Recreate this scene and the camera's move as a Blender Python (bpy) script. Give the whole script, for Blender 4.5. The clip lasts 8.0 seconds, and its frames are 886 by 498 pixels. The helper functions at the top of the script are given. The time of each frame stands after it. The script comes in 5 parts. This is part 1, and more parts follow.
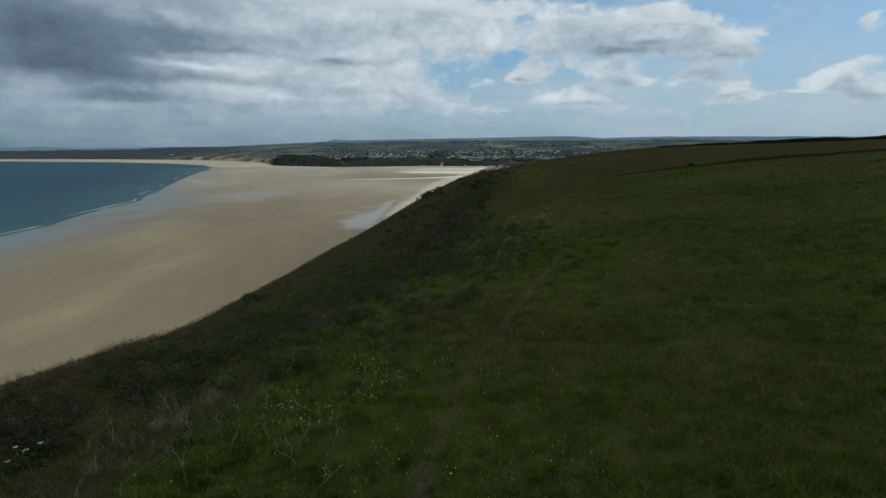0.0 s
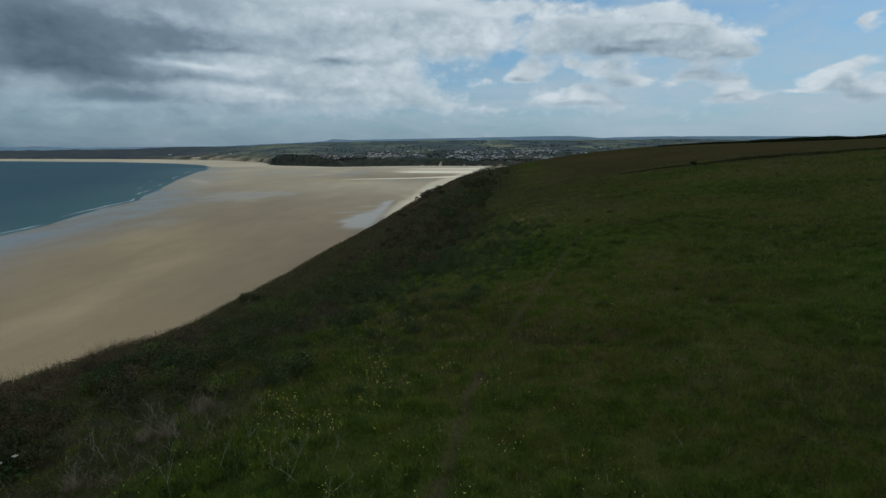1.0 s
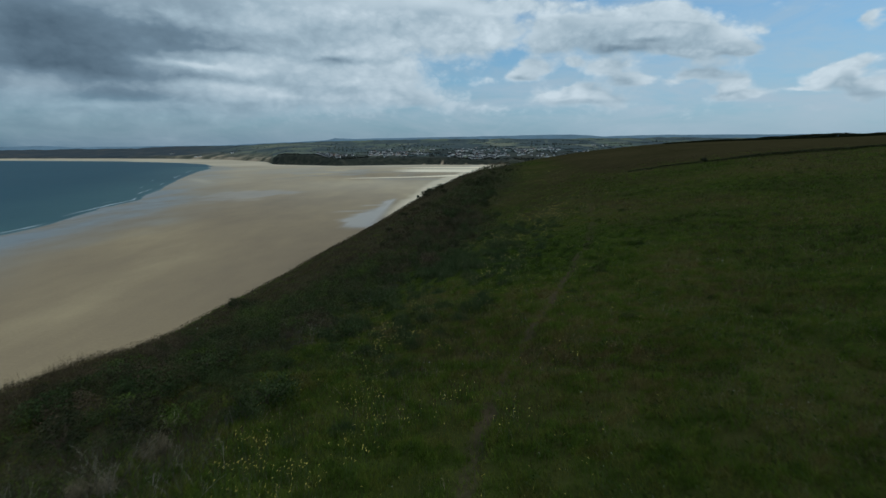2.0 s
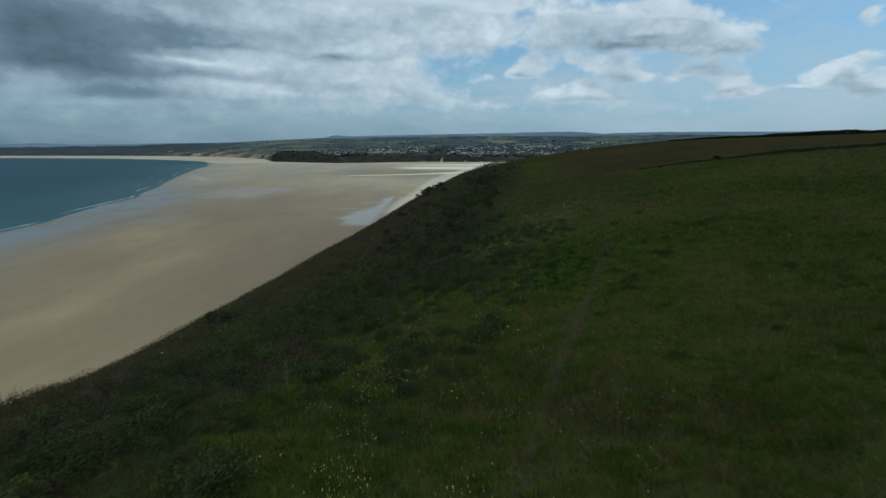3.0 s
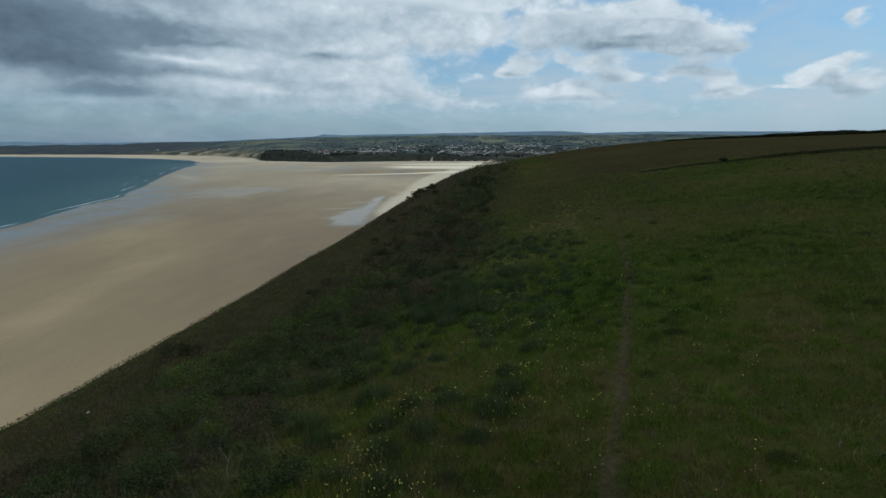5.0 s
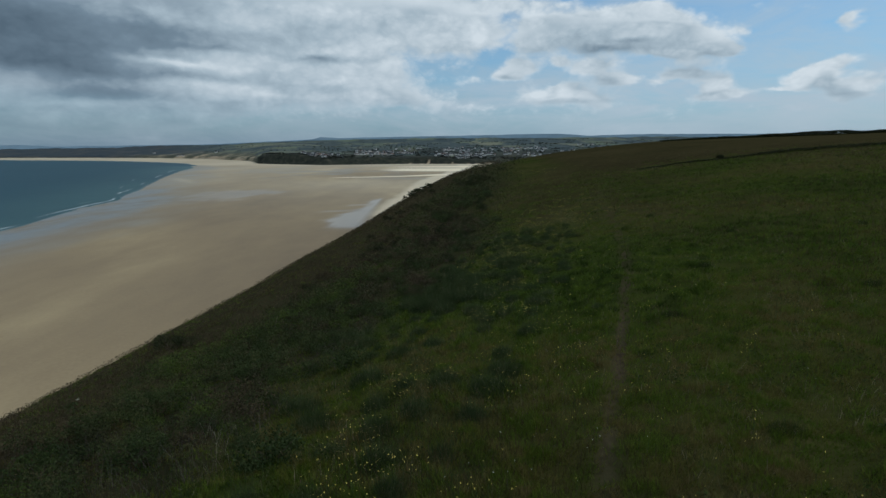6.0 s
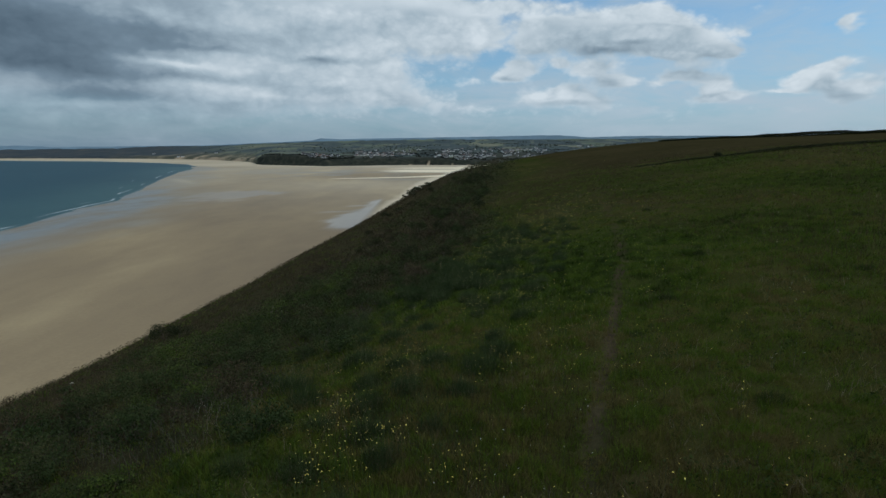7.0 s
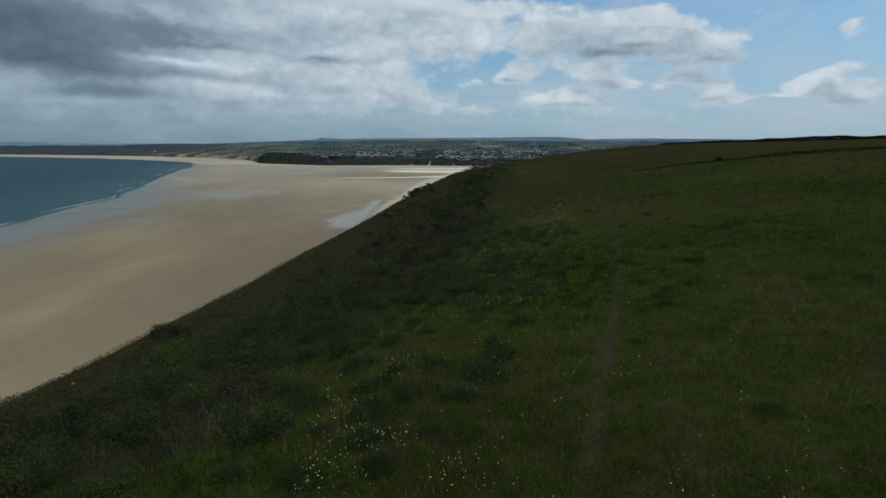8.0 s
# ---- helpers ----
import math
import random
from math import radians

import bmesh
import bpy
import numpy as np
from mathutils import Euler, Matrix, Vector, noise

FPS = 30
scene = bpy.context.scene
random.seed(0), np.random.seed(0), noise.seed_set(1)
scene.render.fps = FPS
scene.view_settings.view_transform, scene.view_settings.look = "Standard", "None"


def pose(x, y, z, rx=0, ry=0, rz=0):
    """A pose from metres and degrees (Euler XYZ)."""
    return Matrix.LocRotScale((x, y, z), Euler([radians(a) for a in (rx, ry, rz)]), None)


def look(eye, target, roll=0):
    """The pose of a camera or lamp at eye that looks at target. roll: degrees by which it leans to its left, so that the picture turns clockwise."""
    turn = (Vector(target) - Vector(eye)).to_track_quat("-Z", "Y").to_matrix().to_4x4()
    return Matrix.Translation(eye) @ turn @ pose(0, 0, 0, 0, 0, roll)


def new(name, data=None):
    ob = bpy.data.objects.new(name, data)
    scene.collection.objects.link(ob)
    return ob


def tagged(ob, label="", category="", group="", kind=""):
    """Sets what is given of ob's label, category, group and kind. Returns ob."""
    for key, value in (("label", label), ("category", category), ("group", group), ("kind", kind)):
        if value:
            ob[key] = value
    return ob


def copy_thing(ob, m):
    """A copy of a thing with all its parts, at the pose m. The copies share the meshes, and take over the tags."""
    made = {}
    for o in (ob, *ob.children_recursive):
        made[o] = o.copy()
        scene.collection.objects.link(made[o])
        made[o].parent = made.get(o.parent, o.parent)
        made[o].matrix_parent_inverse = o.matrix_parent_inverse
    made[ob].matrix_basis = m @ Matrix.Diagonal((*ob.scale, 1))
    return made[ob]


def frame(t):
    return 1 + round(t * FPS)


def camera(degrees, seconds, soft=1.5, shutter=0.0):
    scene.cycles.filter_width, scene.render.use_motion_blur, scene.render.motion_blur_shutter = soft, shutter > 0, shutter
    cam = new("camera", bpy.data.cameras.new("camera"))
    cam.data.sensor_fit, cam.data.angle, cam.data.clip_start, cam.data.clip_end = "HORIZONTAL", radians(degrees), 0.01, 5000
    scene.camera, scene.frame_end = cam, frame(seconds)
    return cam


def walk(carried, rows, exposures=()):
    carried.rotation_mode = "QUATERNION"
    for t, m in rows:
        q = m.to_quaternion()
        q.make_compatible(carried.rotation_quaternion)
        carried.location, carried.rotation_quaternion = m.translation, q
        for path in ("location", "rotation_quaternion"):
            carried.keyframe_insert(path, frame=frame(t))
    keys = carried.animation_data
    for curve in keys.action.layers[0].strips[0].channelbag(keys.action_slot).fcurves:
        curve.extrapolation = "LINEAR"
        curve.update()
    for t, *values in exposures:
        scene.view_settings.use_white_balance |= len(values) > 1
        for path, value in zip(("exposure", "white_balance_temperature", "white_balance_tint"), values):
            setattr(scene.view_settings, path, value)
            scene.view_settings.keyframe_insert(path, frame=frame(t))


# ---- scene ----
cam = camera(80.9, 8.0, soft=1.5, shutter=0.5)
PATH = [
    (0, (0.005, 0.085, 59.98), (0.005, 2.049, 59.606), 0.2),
    (0.5, (-0.102, 0.259, 59.921), (-0.092, 2.222, 59.541), 0.1),
    (1, (-0.168, 0.77, 59.786), (-0.163, 2.735, 59.411), 0.2),
    (1.5, (-0.151, 1.468, 59.64), (-0.155, 3.433, 59.265), 0.1),
    (1.7, (-0.165, 1.864, 59.612), (-0.168, 3.828, 59.236), 0.1),
    (2.8, (-0.285, 4.701, 59.553), (-0.286, 6.663, 59.165), 0.1),
    (3, (-0.3, 5.238, 59.553), (-0.3, 7.199, 59.164), 0.1),
    (3.5, (-0.407, 6.784, 59.572), (-0.409, 8.747, 59.19), 0.2),
    (4, (-0.491, 7.987, 59.77), (-0.493, 9.949, 59.383), 0.2),
    (4.5, (-0.515, 8.483, 59.843), (-0.494, 10.444, 59.448), 0.3),
    (6, (-0.45, 8.676, 59.236), (-0.402, 10.639, 58.854), 0.1),
    (6.5, (-0.389, 8.656, 58.985), (-0.338, 10.619, 58.605), 0.2),
    (7, (-0.304, 8.55, 58.825), (-0.255, 10.514, 58.448), 0.2),
    (7.5, (-0.328, 8.512, 58.808), (-0.274, 10.476, 58.433), 0.4),
    (8, (-0.329, 8.524, 58.939), (-0.28, 10.488, 58.564), 0.8),
]
EXPOSURES = [(0, 0.0, 6500, 10), (0.5, -0.04, 6500, 10), (1.5, -0.06, 6260, 8), (2.9, -0.03, 6070, 5), (3.5, 0.13, 6170, 5), (4, 0.15, 6230, 6), (4.5, 0.14, 6290, 8), (6, 0.01, 6400, 10), (7, 0.01, 6400, 10), (7.5, -0.05, 6350, 10), (8, -0.04, 6400, 10)]
walk(cam, [(t, look(eye, target, roll)) for t, eye, target, roll in PATH], EXPOSURES)

# ---- world: broken cloud over a blue sky ----
def node(tree, kind, **values):
    n = tree.nodes.new(kind)
    for key, value in values.items():
        if key == "op":
            n.operation = value
        elif key == "clamp":
            n.use_clamp = value
        elif isinstance(value, bpy.types.NodeSocket):
            tree.links.new(value, n.inputs[int(key[1:])])
        else:
            n.inputs[int(key[1:])].default_value = value
    return n


def calc(tree, op, a, b=0.0, c=0.0, clamp=False):
    return node(tree, "ShaderNodeMath", op=op, clamp=clamp, i0=a, i1=b, i2=c).outputs[0]


def ramp(tree, fac, stops):
    n = tree.nodes.new("ShaderNodeValToRGB")
    tree.links.new(fac, n.inputs[0])
    for k, (pos, col) in enumerate(stops):
        e = n.color_ramp.elements[k] if k < 2 else n.color_ramp.elements.new(pos)
        e.position, e.color = pos, (*col, 1)
    return n.outputs[0]


def mix(tree, fac, a, b, blend="MIX"):
    n = tree.nodes.new("ShaderNodeMix")
    n.data_type, n.blend_type = "RGBA", blend
    for sock, value in ((n.inputs[0], fac), (n.inputs[6], a), (n.inputs[7], b)):
        if isinstance(value, bpy.types.NodeSocket):
            tree.links.new(value, sock)
        else:
            sock.default_value = value if sock == n.inputs[0] else (*value, 1)
    return n.outputs[2]


def fbm(tree, vector, scale, detail=6.0, rough=0.55, warp=0.0):
    n = tree.nodes.new("ShaderNodeTexNoise")
    tree.links.new(vector, n.inputs["Vector"])
    for key, value in (("Scale", scale), ("Detail", detail), ("Roughness", rough), ("Distortion", warp)):
        n.inputs[key].default_value = value
    return n.outputs[0]


def stretch(tree, vector, sx, sy, sz, ox=0.0, oy=0.0, oz=0.0):
    n = tree.nodes.new("ShaderNodeMapping")
    tree.links.new(vector, n.inputs[0])
    n.inputs["Location"].default_value, n.inputs["Scale"].default_value = (ox, oy, oz), (sx, sy, sz)
    return n.outputs[0]


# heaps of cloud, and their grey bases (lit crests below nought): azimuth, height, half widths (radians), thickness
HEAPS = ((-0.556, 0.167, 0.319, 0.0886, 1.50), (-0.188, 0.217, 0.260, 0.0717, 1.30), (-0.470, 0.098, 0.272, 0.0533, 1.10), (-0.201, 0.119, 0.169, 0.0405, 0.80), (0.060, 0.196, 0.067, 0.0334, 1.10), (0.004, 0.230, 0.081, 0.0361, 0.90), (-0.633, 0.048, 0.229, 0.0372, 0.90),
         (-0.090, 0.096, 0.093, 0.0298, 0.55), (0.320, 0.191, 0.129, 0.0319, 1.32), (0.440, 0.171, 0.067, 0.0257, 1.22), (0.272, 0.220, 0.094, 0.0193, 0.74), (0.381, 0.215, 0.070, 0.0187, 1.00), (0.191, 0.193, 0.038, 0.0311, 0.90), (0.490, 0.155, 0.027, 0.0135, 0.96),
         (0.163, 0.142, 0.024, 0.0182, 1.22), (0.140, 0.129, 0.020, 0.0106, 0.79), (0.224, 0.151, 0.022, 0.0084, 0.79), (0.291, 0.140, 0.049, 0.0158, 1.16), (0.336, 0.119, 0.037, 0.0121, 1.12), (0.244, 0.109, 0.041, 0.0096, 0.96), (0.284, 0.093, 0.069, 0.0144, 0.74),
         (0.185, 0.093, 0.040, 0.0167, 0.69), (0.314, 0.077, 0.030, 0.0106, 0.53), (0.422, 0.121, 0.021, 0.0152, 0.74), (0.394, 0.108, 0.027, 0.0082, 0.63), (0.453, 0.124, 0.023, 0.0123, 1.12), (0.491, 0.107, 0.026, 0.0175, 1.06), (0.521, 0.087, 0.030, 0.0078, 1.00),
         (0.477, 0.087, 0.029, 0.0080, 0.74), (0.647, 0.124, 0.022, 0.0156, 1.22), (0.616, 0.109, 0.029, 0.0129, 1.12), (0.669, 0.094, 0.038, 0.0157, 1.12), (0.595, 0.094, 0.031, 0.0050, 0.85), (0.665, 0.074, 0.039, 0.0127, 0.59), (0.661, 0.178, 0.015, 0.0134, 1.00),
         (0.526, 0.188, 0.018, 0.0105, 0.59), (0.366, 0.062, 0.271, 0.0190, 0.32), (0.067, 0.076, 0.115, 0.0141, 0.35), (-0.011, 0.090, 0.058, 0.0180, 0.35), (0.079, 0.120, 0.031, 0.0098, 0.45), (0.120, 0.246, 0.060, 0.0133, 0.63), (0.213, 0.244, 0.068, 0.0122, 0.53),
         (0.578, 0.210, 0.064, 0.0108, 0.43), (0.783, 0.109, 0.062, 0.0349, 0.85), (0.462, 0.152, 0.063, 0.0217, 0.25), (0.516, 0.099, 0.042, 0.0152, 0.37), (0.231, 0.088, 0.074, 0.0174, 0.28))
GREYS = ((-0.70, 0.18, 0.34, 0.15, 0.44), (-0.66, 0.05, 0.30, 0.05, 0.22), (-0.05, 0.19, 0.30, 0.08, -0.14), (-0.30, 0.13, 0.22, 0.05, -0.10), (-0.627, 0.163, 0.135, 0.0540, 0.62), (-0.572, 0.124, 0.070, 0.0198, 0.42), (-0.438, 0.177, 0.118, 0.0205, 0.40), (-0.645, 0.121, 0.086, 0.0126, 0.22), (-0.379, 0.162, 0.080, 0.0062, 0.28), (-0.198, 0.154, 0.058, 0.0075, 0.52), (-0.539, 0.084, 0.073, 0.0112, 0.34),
         (-0.443, 0.117, 0.102, 0.0080, 0.26), (-0.198, 0.201, 0.088, 0.0127, 0.10), (-0.182, 0.107, 0.034, 0.0097, 0.16), (-0.089, 0.155, 0.072, 0.0067, 0.15), (-0.403, 0.078, 0.133, 0.0074, 0.14), (-0.649, 0.087, 0.041, 0.0176, -0.36), (-0.617, 0.067, 0.098, 0.0074, -0.16),
         (-0.424, 0.138, 0.107, 0.0062, -0.36), (-0.336, 0.130, 0.026, 0.0065, -0.30), (-0.374, 0.103, 0.081, 0.0083, -0.14), (-0.459, 0.213, 0.049, 0.0074, -0.12), (-0.277, 0.089, 0.039, 0.0077, -0.22), (-0.151, 0.120, 0.061, 0.0117, -0.18), (-0.515, 0.041, 0.136, 0.0143, -0.10),
         (-0.353, 0.150, 0.046, 0.0127, -0.15), (0.060, 0.192, 0.061, 0.0205, -0.10), (0.308, 0.168, 0.058, 0.0072, 0.50), (0.357, 0.180, 0.047, 0.0062, 0.26), (0.149, 0.126, 0.022, 0.0048, 0.35), (0.302, 0.118, 0.032, 0.0047, 0.22), (0.479, 0.147, 0.057, 0.0051, 0.15),
         (0.493, 0.093, 0.040, 0.0035, 0.16), (0.280, 0.083, 0.077, 0.0058, 0.15), (0.660, 0.082, 0.046, 0.0048, 0.16), (0.217, 0.172, 0.059, 0.0074, 0.14), (0.035, 0.170, 0.082, 0.0066, 0.10), (-0.656, 0.026, 0.134, 0.0213, 0.26), (-0.369, 0.042, 0.219, 0.0211, 0.12))
SUN_HEIGHT, SUN_WAY = 48.0, 100.0

world = bpy.data.worlds.new("sky")
scene.world = world
world.use_nodes = True
W = world.node_tree
W.nodes.clear()
way = node(W, "ShaderNodeTexCoord").outputs["Generated"]
xyz = node(W, "ShaderNodeSeparateXYZ", i0=way).outputs
azimuth = calc(W, "ARCTAN2", xyz[0], xyz[1])
height = calc(W, "ARCSINE", xyz[2])
flat = node(W, "ShaderNodeCombineXYZ", i0=azimuth, i1=height, i2=0.0).outputs[0]
bent = fbm(W, stretch(W, flat, 1, 2.2, 1), 11.0, 3.0, 0.5)
bent2 = fbm(W, stretch(W, flat, 1, 2.2, 1, 7.3, 2.1), 11.0, 3.0, 0.5)
broad = fbm(W, stretch(W, flat, 1, 2.6, 1, 1.1, 5.4), 3.2, 5.0, 0.55)


def cauliflower(scale, sy, ox, oy, soft, detail):
    """Rounded billows crowding one another, from nought between them to one."""
    n = W.nodes.new("ShaderNodeTexVoronoi")
    n.feature, n.normalize = "SMOOTH_F1", True
    bumps = node(W, "ShaderNodeCombineXYZ", i0=calc(W, "MULTIPLY_ADD", bent, 0.035, azimuth), i1=calc(W, "MULTIPLY_ADD", bent2, 0.02, height), i2=0.0).outputs[0]
    W.links.new(stretch(W, bumps, 1, sy, 1, ox, oy), n.inputs["Vector"])
    for key, value in (("Scale", scale), ("Detail", detail), ("Roughness", 0.55), ("Smoothness", soft)):
        n.inputs[key].default_value = value
    return calc(W, "SUBTRACT", 1.0, calc(W, "MULTIPLY", n.outputs["Distance"], 1.3), clamp=True)


billow = calc(W, "MULTIPLY_ADD", cauliflower(17.0, 1.6, 3.1, 0.4, 0.35, 3.0), 0.6, calc(W, "MULTIPLY", fbm(W, stretch(W, flat, 1, 1.9, 1, 3.1, 0.4), 15.0, 4.0, 0.45, 0.2), 0.4))
puffs = cauliflower(44.0, 1.5, 6.6, 1.7, 0.3, 2.0)


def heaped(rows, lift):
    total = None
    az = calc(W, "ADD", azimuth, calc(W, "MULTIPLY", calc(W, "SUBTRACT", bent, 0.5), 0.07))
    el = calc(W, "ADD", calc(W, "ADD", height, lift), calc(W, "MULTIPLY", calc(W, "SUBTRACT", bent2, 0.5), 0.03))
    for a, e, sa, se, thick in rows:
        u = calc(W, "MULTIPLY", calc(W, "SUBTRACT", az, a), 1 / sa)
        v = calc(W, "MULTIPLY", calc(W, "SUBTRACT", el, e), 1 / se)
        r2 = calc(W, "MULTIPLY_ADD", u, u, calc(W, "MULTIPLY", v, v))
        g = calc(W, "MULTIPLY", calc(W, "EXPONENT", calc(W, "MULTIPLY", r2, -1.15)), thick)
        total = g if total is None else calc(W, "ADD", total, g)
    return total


def cover(lift):
    high = calc(W, "MULTIPLY", calc(W, "SUBTRACT", height, 0.27), 3.0, clamp=True)
    aside = calc(W, "MULTIPLY", calc(W, "SUBTRACT", calc(W, "ABSOLUTE", azimuth), 0.76), 3.0, clamp=True)
    rest = calc(W, "MULTIPLY", calc(W, "MAXIMUM", high, aside), calc(W, "MULTIPLY", broad, 1.25))
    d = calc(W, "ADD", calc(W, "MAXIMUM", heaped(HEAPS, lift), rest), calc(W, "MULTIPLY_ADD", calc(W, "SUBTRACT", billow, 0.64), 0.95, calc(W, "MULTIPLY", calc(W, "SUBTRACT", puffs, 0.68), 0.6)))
    n = node(W, "ShaderNodeMapRange", i0=d, i1=0.14, i2=0.72, i3=0.0, i4=1.0)
    n.interpolation_type = "SMOOTHSTEP"
    return n.outputs[0]


sky = W.nodes.new("ShaderNodeTexSky")
sky.sky_type, sky.sun_disc = "NISHITA", False
sky.sun_elevation, sky.sun_rotation = radians(SUN_HEIGHT), radians(SUN_WAY)
sky.air_density, sky.dust_density, sky.ozone_density = 1.0, 1.2, 2.0
blue = mix(W, 1.0, sky.outputs[0], (0.077, 0.119, 0.134), "MULTIPLY")
east = node(W, "ShaderNodeMapRange", i0=azimuth, i1=-0.55, i2=0.35, i3=0.0, i4=1.0).outputs[0]
veil = calc(W, "MULTIPLY", calc(W, "EXPONENT", calc(W, "MULTIPLY", calc(W, "MAXIMUM", height, 0.0), -6.5)), 0.9)
blue = mix(W, veil, blue, mix(W, east, (0.125, 0.20, 0.275), (0.305, 0.41, 0.53)))
thin = node(W, "ShaderNodeMapRange", i0=fbm(W, stretch(W, flat, 1, 3.2, 1, 9.4, 3.3), 5.0, 7.0, 0.62, 0.5), i1=0.38, i2=0.68, i3=0.0, i4=0.62)
blue = mix(W, thin.outputs[0], blue, mix(W, east, (0.28, 0.36, 0.43), (0.43, 0.52, 0.59)))
bank = node(W, "ShaderNodeMapRange", i0=fbm(W, stretch(W, flat, 1, 4.5, 1, 4.2, 6.1), 7.0, 7.0, 0.6, 0.4), i1=0.36, i2=0.66, i3=0.0, i4=0.75).outputs[0]
lower = calc(W, "MULTIPLY", calc(W, "EXPONENT", calc(W, "MULTIPLY", calc(W, "POWER", calc(W, "MULTIPLY", calc(W, "SUBTRACT", height, 0.085), 1 / 0.05), 2.0), -1.0)), bank)
blue = mix(W, calc(W, "MULTIPLY", lower, east), blue, (0.44, 0.52, 0.60))
thick = cover(0.0)
above = cover(0.026)
west = calc(W, "MULTIPLY_ADD", east, -0.6, 1.0)
streak = fbm(W, stretch(W, flat, 1, 3.4, 1, 2.2, 8.1), 6.0, 5.0, 0.5, 0.2)
streak = calc(W, "MULTIPLY", calc(W, "MULTIPLY", calc(W, "SUBTRACT", streak, 0.5), 0.7), west)
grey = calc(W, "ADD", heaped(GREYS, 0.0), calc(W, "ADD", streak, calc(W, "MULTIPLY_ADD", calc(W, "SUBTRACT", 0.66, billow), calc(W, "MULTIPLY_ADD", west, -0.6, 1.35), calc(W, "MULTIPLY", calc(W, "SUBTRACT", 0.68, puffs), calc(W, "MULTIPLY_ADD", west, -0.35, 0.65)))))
dim = calc(W, "ADD", calc(W, "MULTIPLY", grey, 0.66), calc(W, "MULTIPLY", calc(W, "MULTIPLY", thick, above), 0.17), clamp=True)
cloud = ramp(W, dim, [(0.0, (0.625, 0.705, 0.76)), (0.30, (0.365, 0.46, 0.53)), (0.60, (0.17, 0.24, 0.305)), (1.0, (0.084, 0.128, 0.172))])
low = calc(W, "MULTIPLY", calc(W, "SUBTRACT", height, 0.0), 11.0, clamp=True)
paint = mix(W, calc(W, "MULTIPLY", thick, low), blue, cloud)
back = node(W, "ShaderNodeBackground", i0=paint, i1=1.0)
W.links.new(back.outputs[0], node(W, "ShaderNodeOutputWorld").inputs[0])

sun = new("sun", bpy.data.lights.new("sun", "SUN"))
sun.data.energy, sun.data.angle, sun.data.color = 0.9, radians(12), (1.0, 0.95, 0.86)
sw, sh = radians(SUN_WAY), radians(SUN_HEIGHT)
sun.matrix_world = look((0, 0, 200), (-math.sin(sw) * math.cos(sh), -math.cos(sw) * math.cos(sh), 200 - math.sin(sh)))


# ---- materials ----
def shader(name, rough=0.8, spec=0.3):
    m = bpy.data.materials.new(name)
    m.use_nodes = True
    t = m.node_tree
    b = t.nodes["Principled BSDF"]
    b.inputs["Roughness"].default_value = rough
    b.inputs["Specular IOR Level"].default_value = spec
    return m, t, b


def place(tree):
    return node(tree, "ShaderNodeTexCoord").outputs["Object"]


def worldly(tree):
    return node(tree, "ShaderNodeNewGeometry").outputs["Position"]


def relief(tree, bsdf, value, strength, distance):
    n = tree.nodes.new("ShaderNodeBump")
    n.inputs["Strength"].default_value, n.inputs["Distance"].default_value = strength, distance
    tree.links.new(value, n.inputs["Height"])
    tree.links.new(n.outputs[0], bsdf.inputs["Normal"])


def attribute(tree, name):
    n = tree.nodes.new("ShaderNodeAttribute")
    n.attribute_name = name
    return n.outputs["Fac"]


def leafy(name, stops, patch=0.25, rough=0.7, through_light=0.25, spread=0.5, spec=0.05, wide=0.0):
    """Leaves and blades: each piece its own shade, and drifts of colour over the ground."""
    m, t, b = shader(name, rough, spec)
    one = node(t, "ShaderNodeNewGeometry").outputs["Random Per Island"]
    drift = fbm(t, worldly(t), patch, 5.0, 0.6)
    drift = calc(t, "MULTIPLY_ADD", calc(t, "SUBTRACT", drift, 0.5), 2.6, 0.5, clamp=True)
    speck = fbm(t, worldly(t), 2.2, 3.0, 0.6)
    speck = calc(t, "MULTIPLY_ADD", calc(t, "SUBTRACT", speck, 0.5), 8.0, 0.5, clamp=True)
    drift = calc(t, "MULTIPLY_ADD", drift, 0.48, calc(t, "MULTIPLY", speck, 0.52))
    f = calc(t, "ADD", calc(t, "MULTIPLY", one, spread), calc(t, "MULTIPLY", drift, 1 - spread))
    if wide:
        broad_drift = fbm(t, worldly(t), wide, 4.0, 0.6)
        f = calc(t, "ADD", f, calc(t, "MULTIPLY", calc(t, "SUBTRACT", broad_drift, 0.48), 2.0), clamp=True)
    col = ramp(t, f, stops)
    t.links.new(col, b.inputs["Base Color"])
    if through_light:
        glow = node(t, "ShaderNodeBsdfTranslucent", i0=col)
        both = node(t, "ShaderNodeMixShader", i0=through_light, i1=b.outputs[0], i2=glow.outputs[0])
        t.links.new(both.outputs[0], t.nodes["Material Output"].inputs[0])
    return m


def plain(name, colour, rough=0.8, vary=0.25, scale=3.0, spec=0.3):
    m, t, b = shader(name, rough, spec)
    f = fbm(t, worldly(t), scale, 6.0, 0.6)
    lo, hi = [c * (1 - vary) for c in colour], [min(1, c * (1 + vary)) for c in colour]
    t.links.new(ramp(t, f, [(0.3, lo), (0.7, hi)]), b.inputs["Base Color"])
    return m


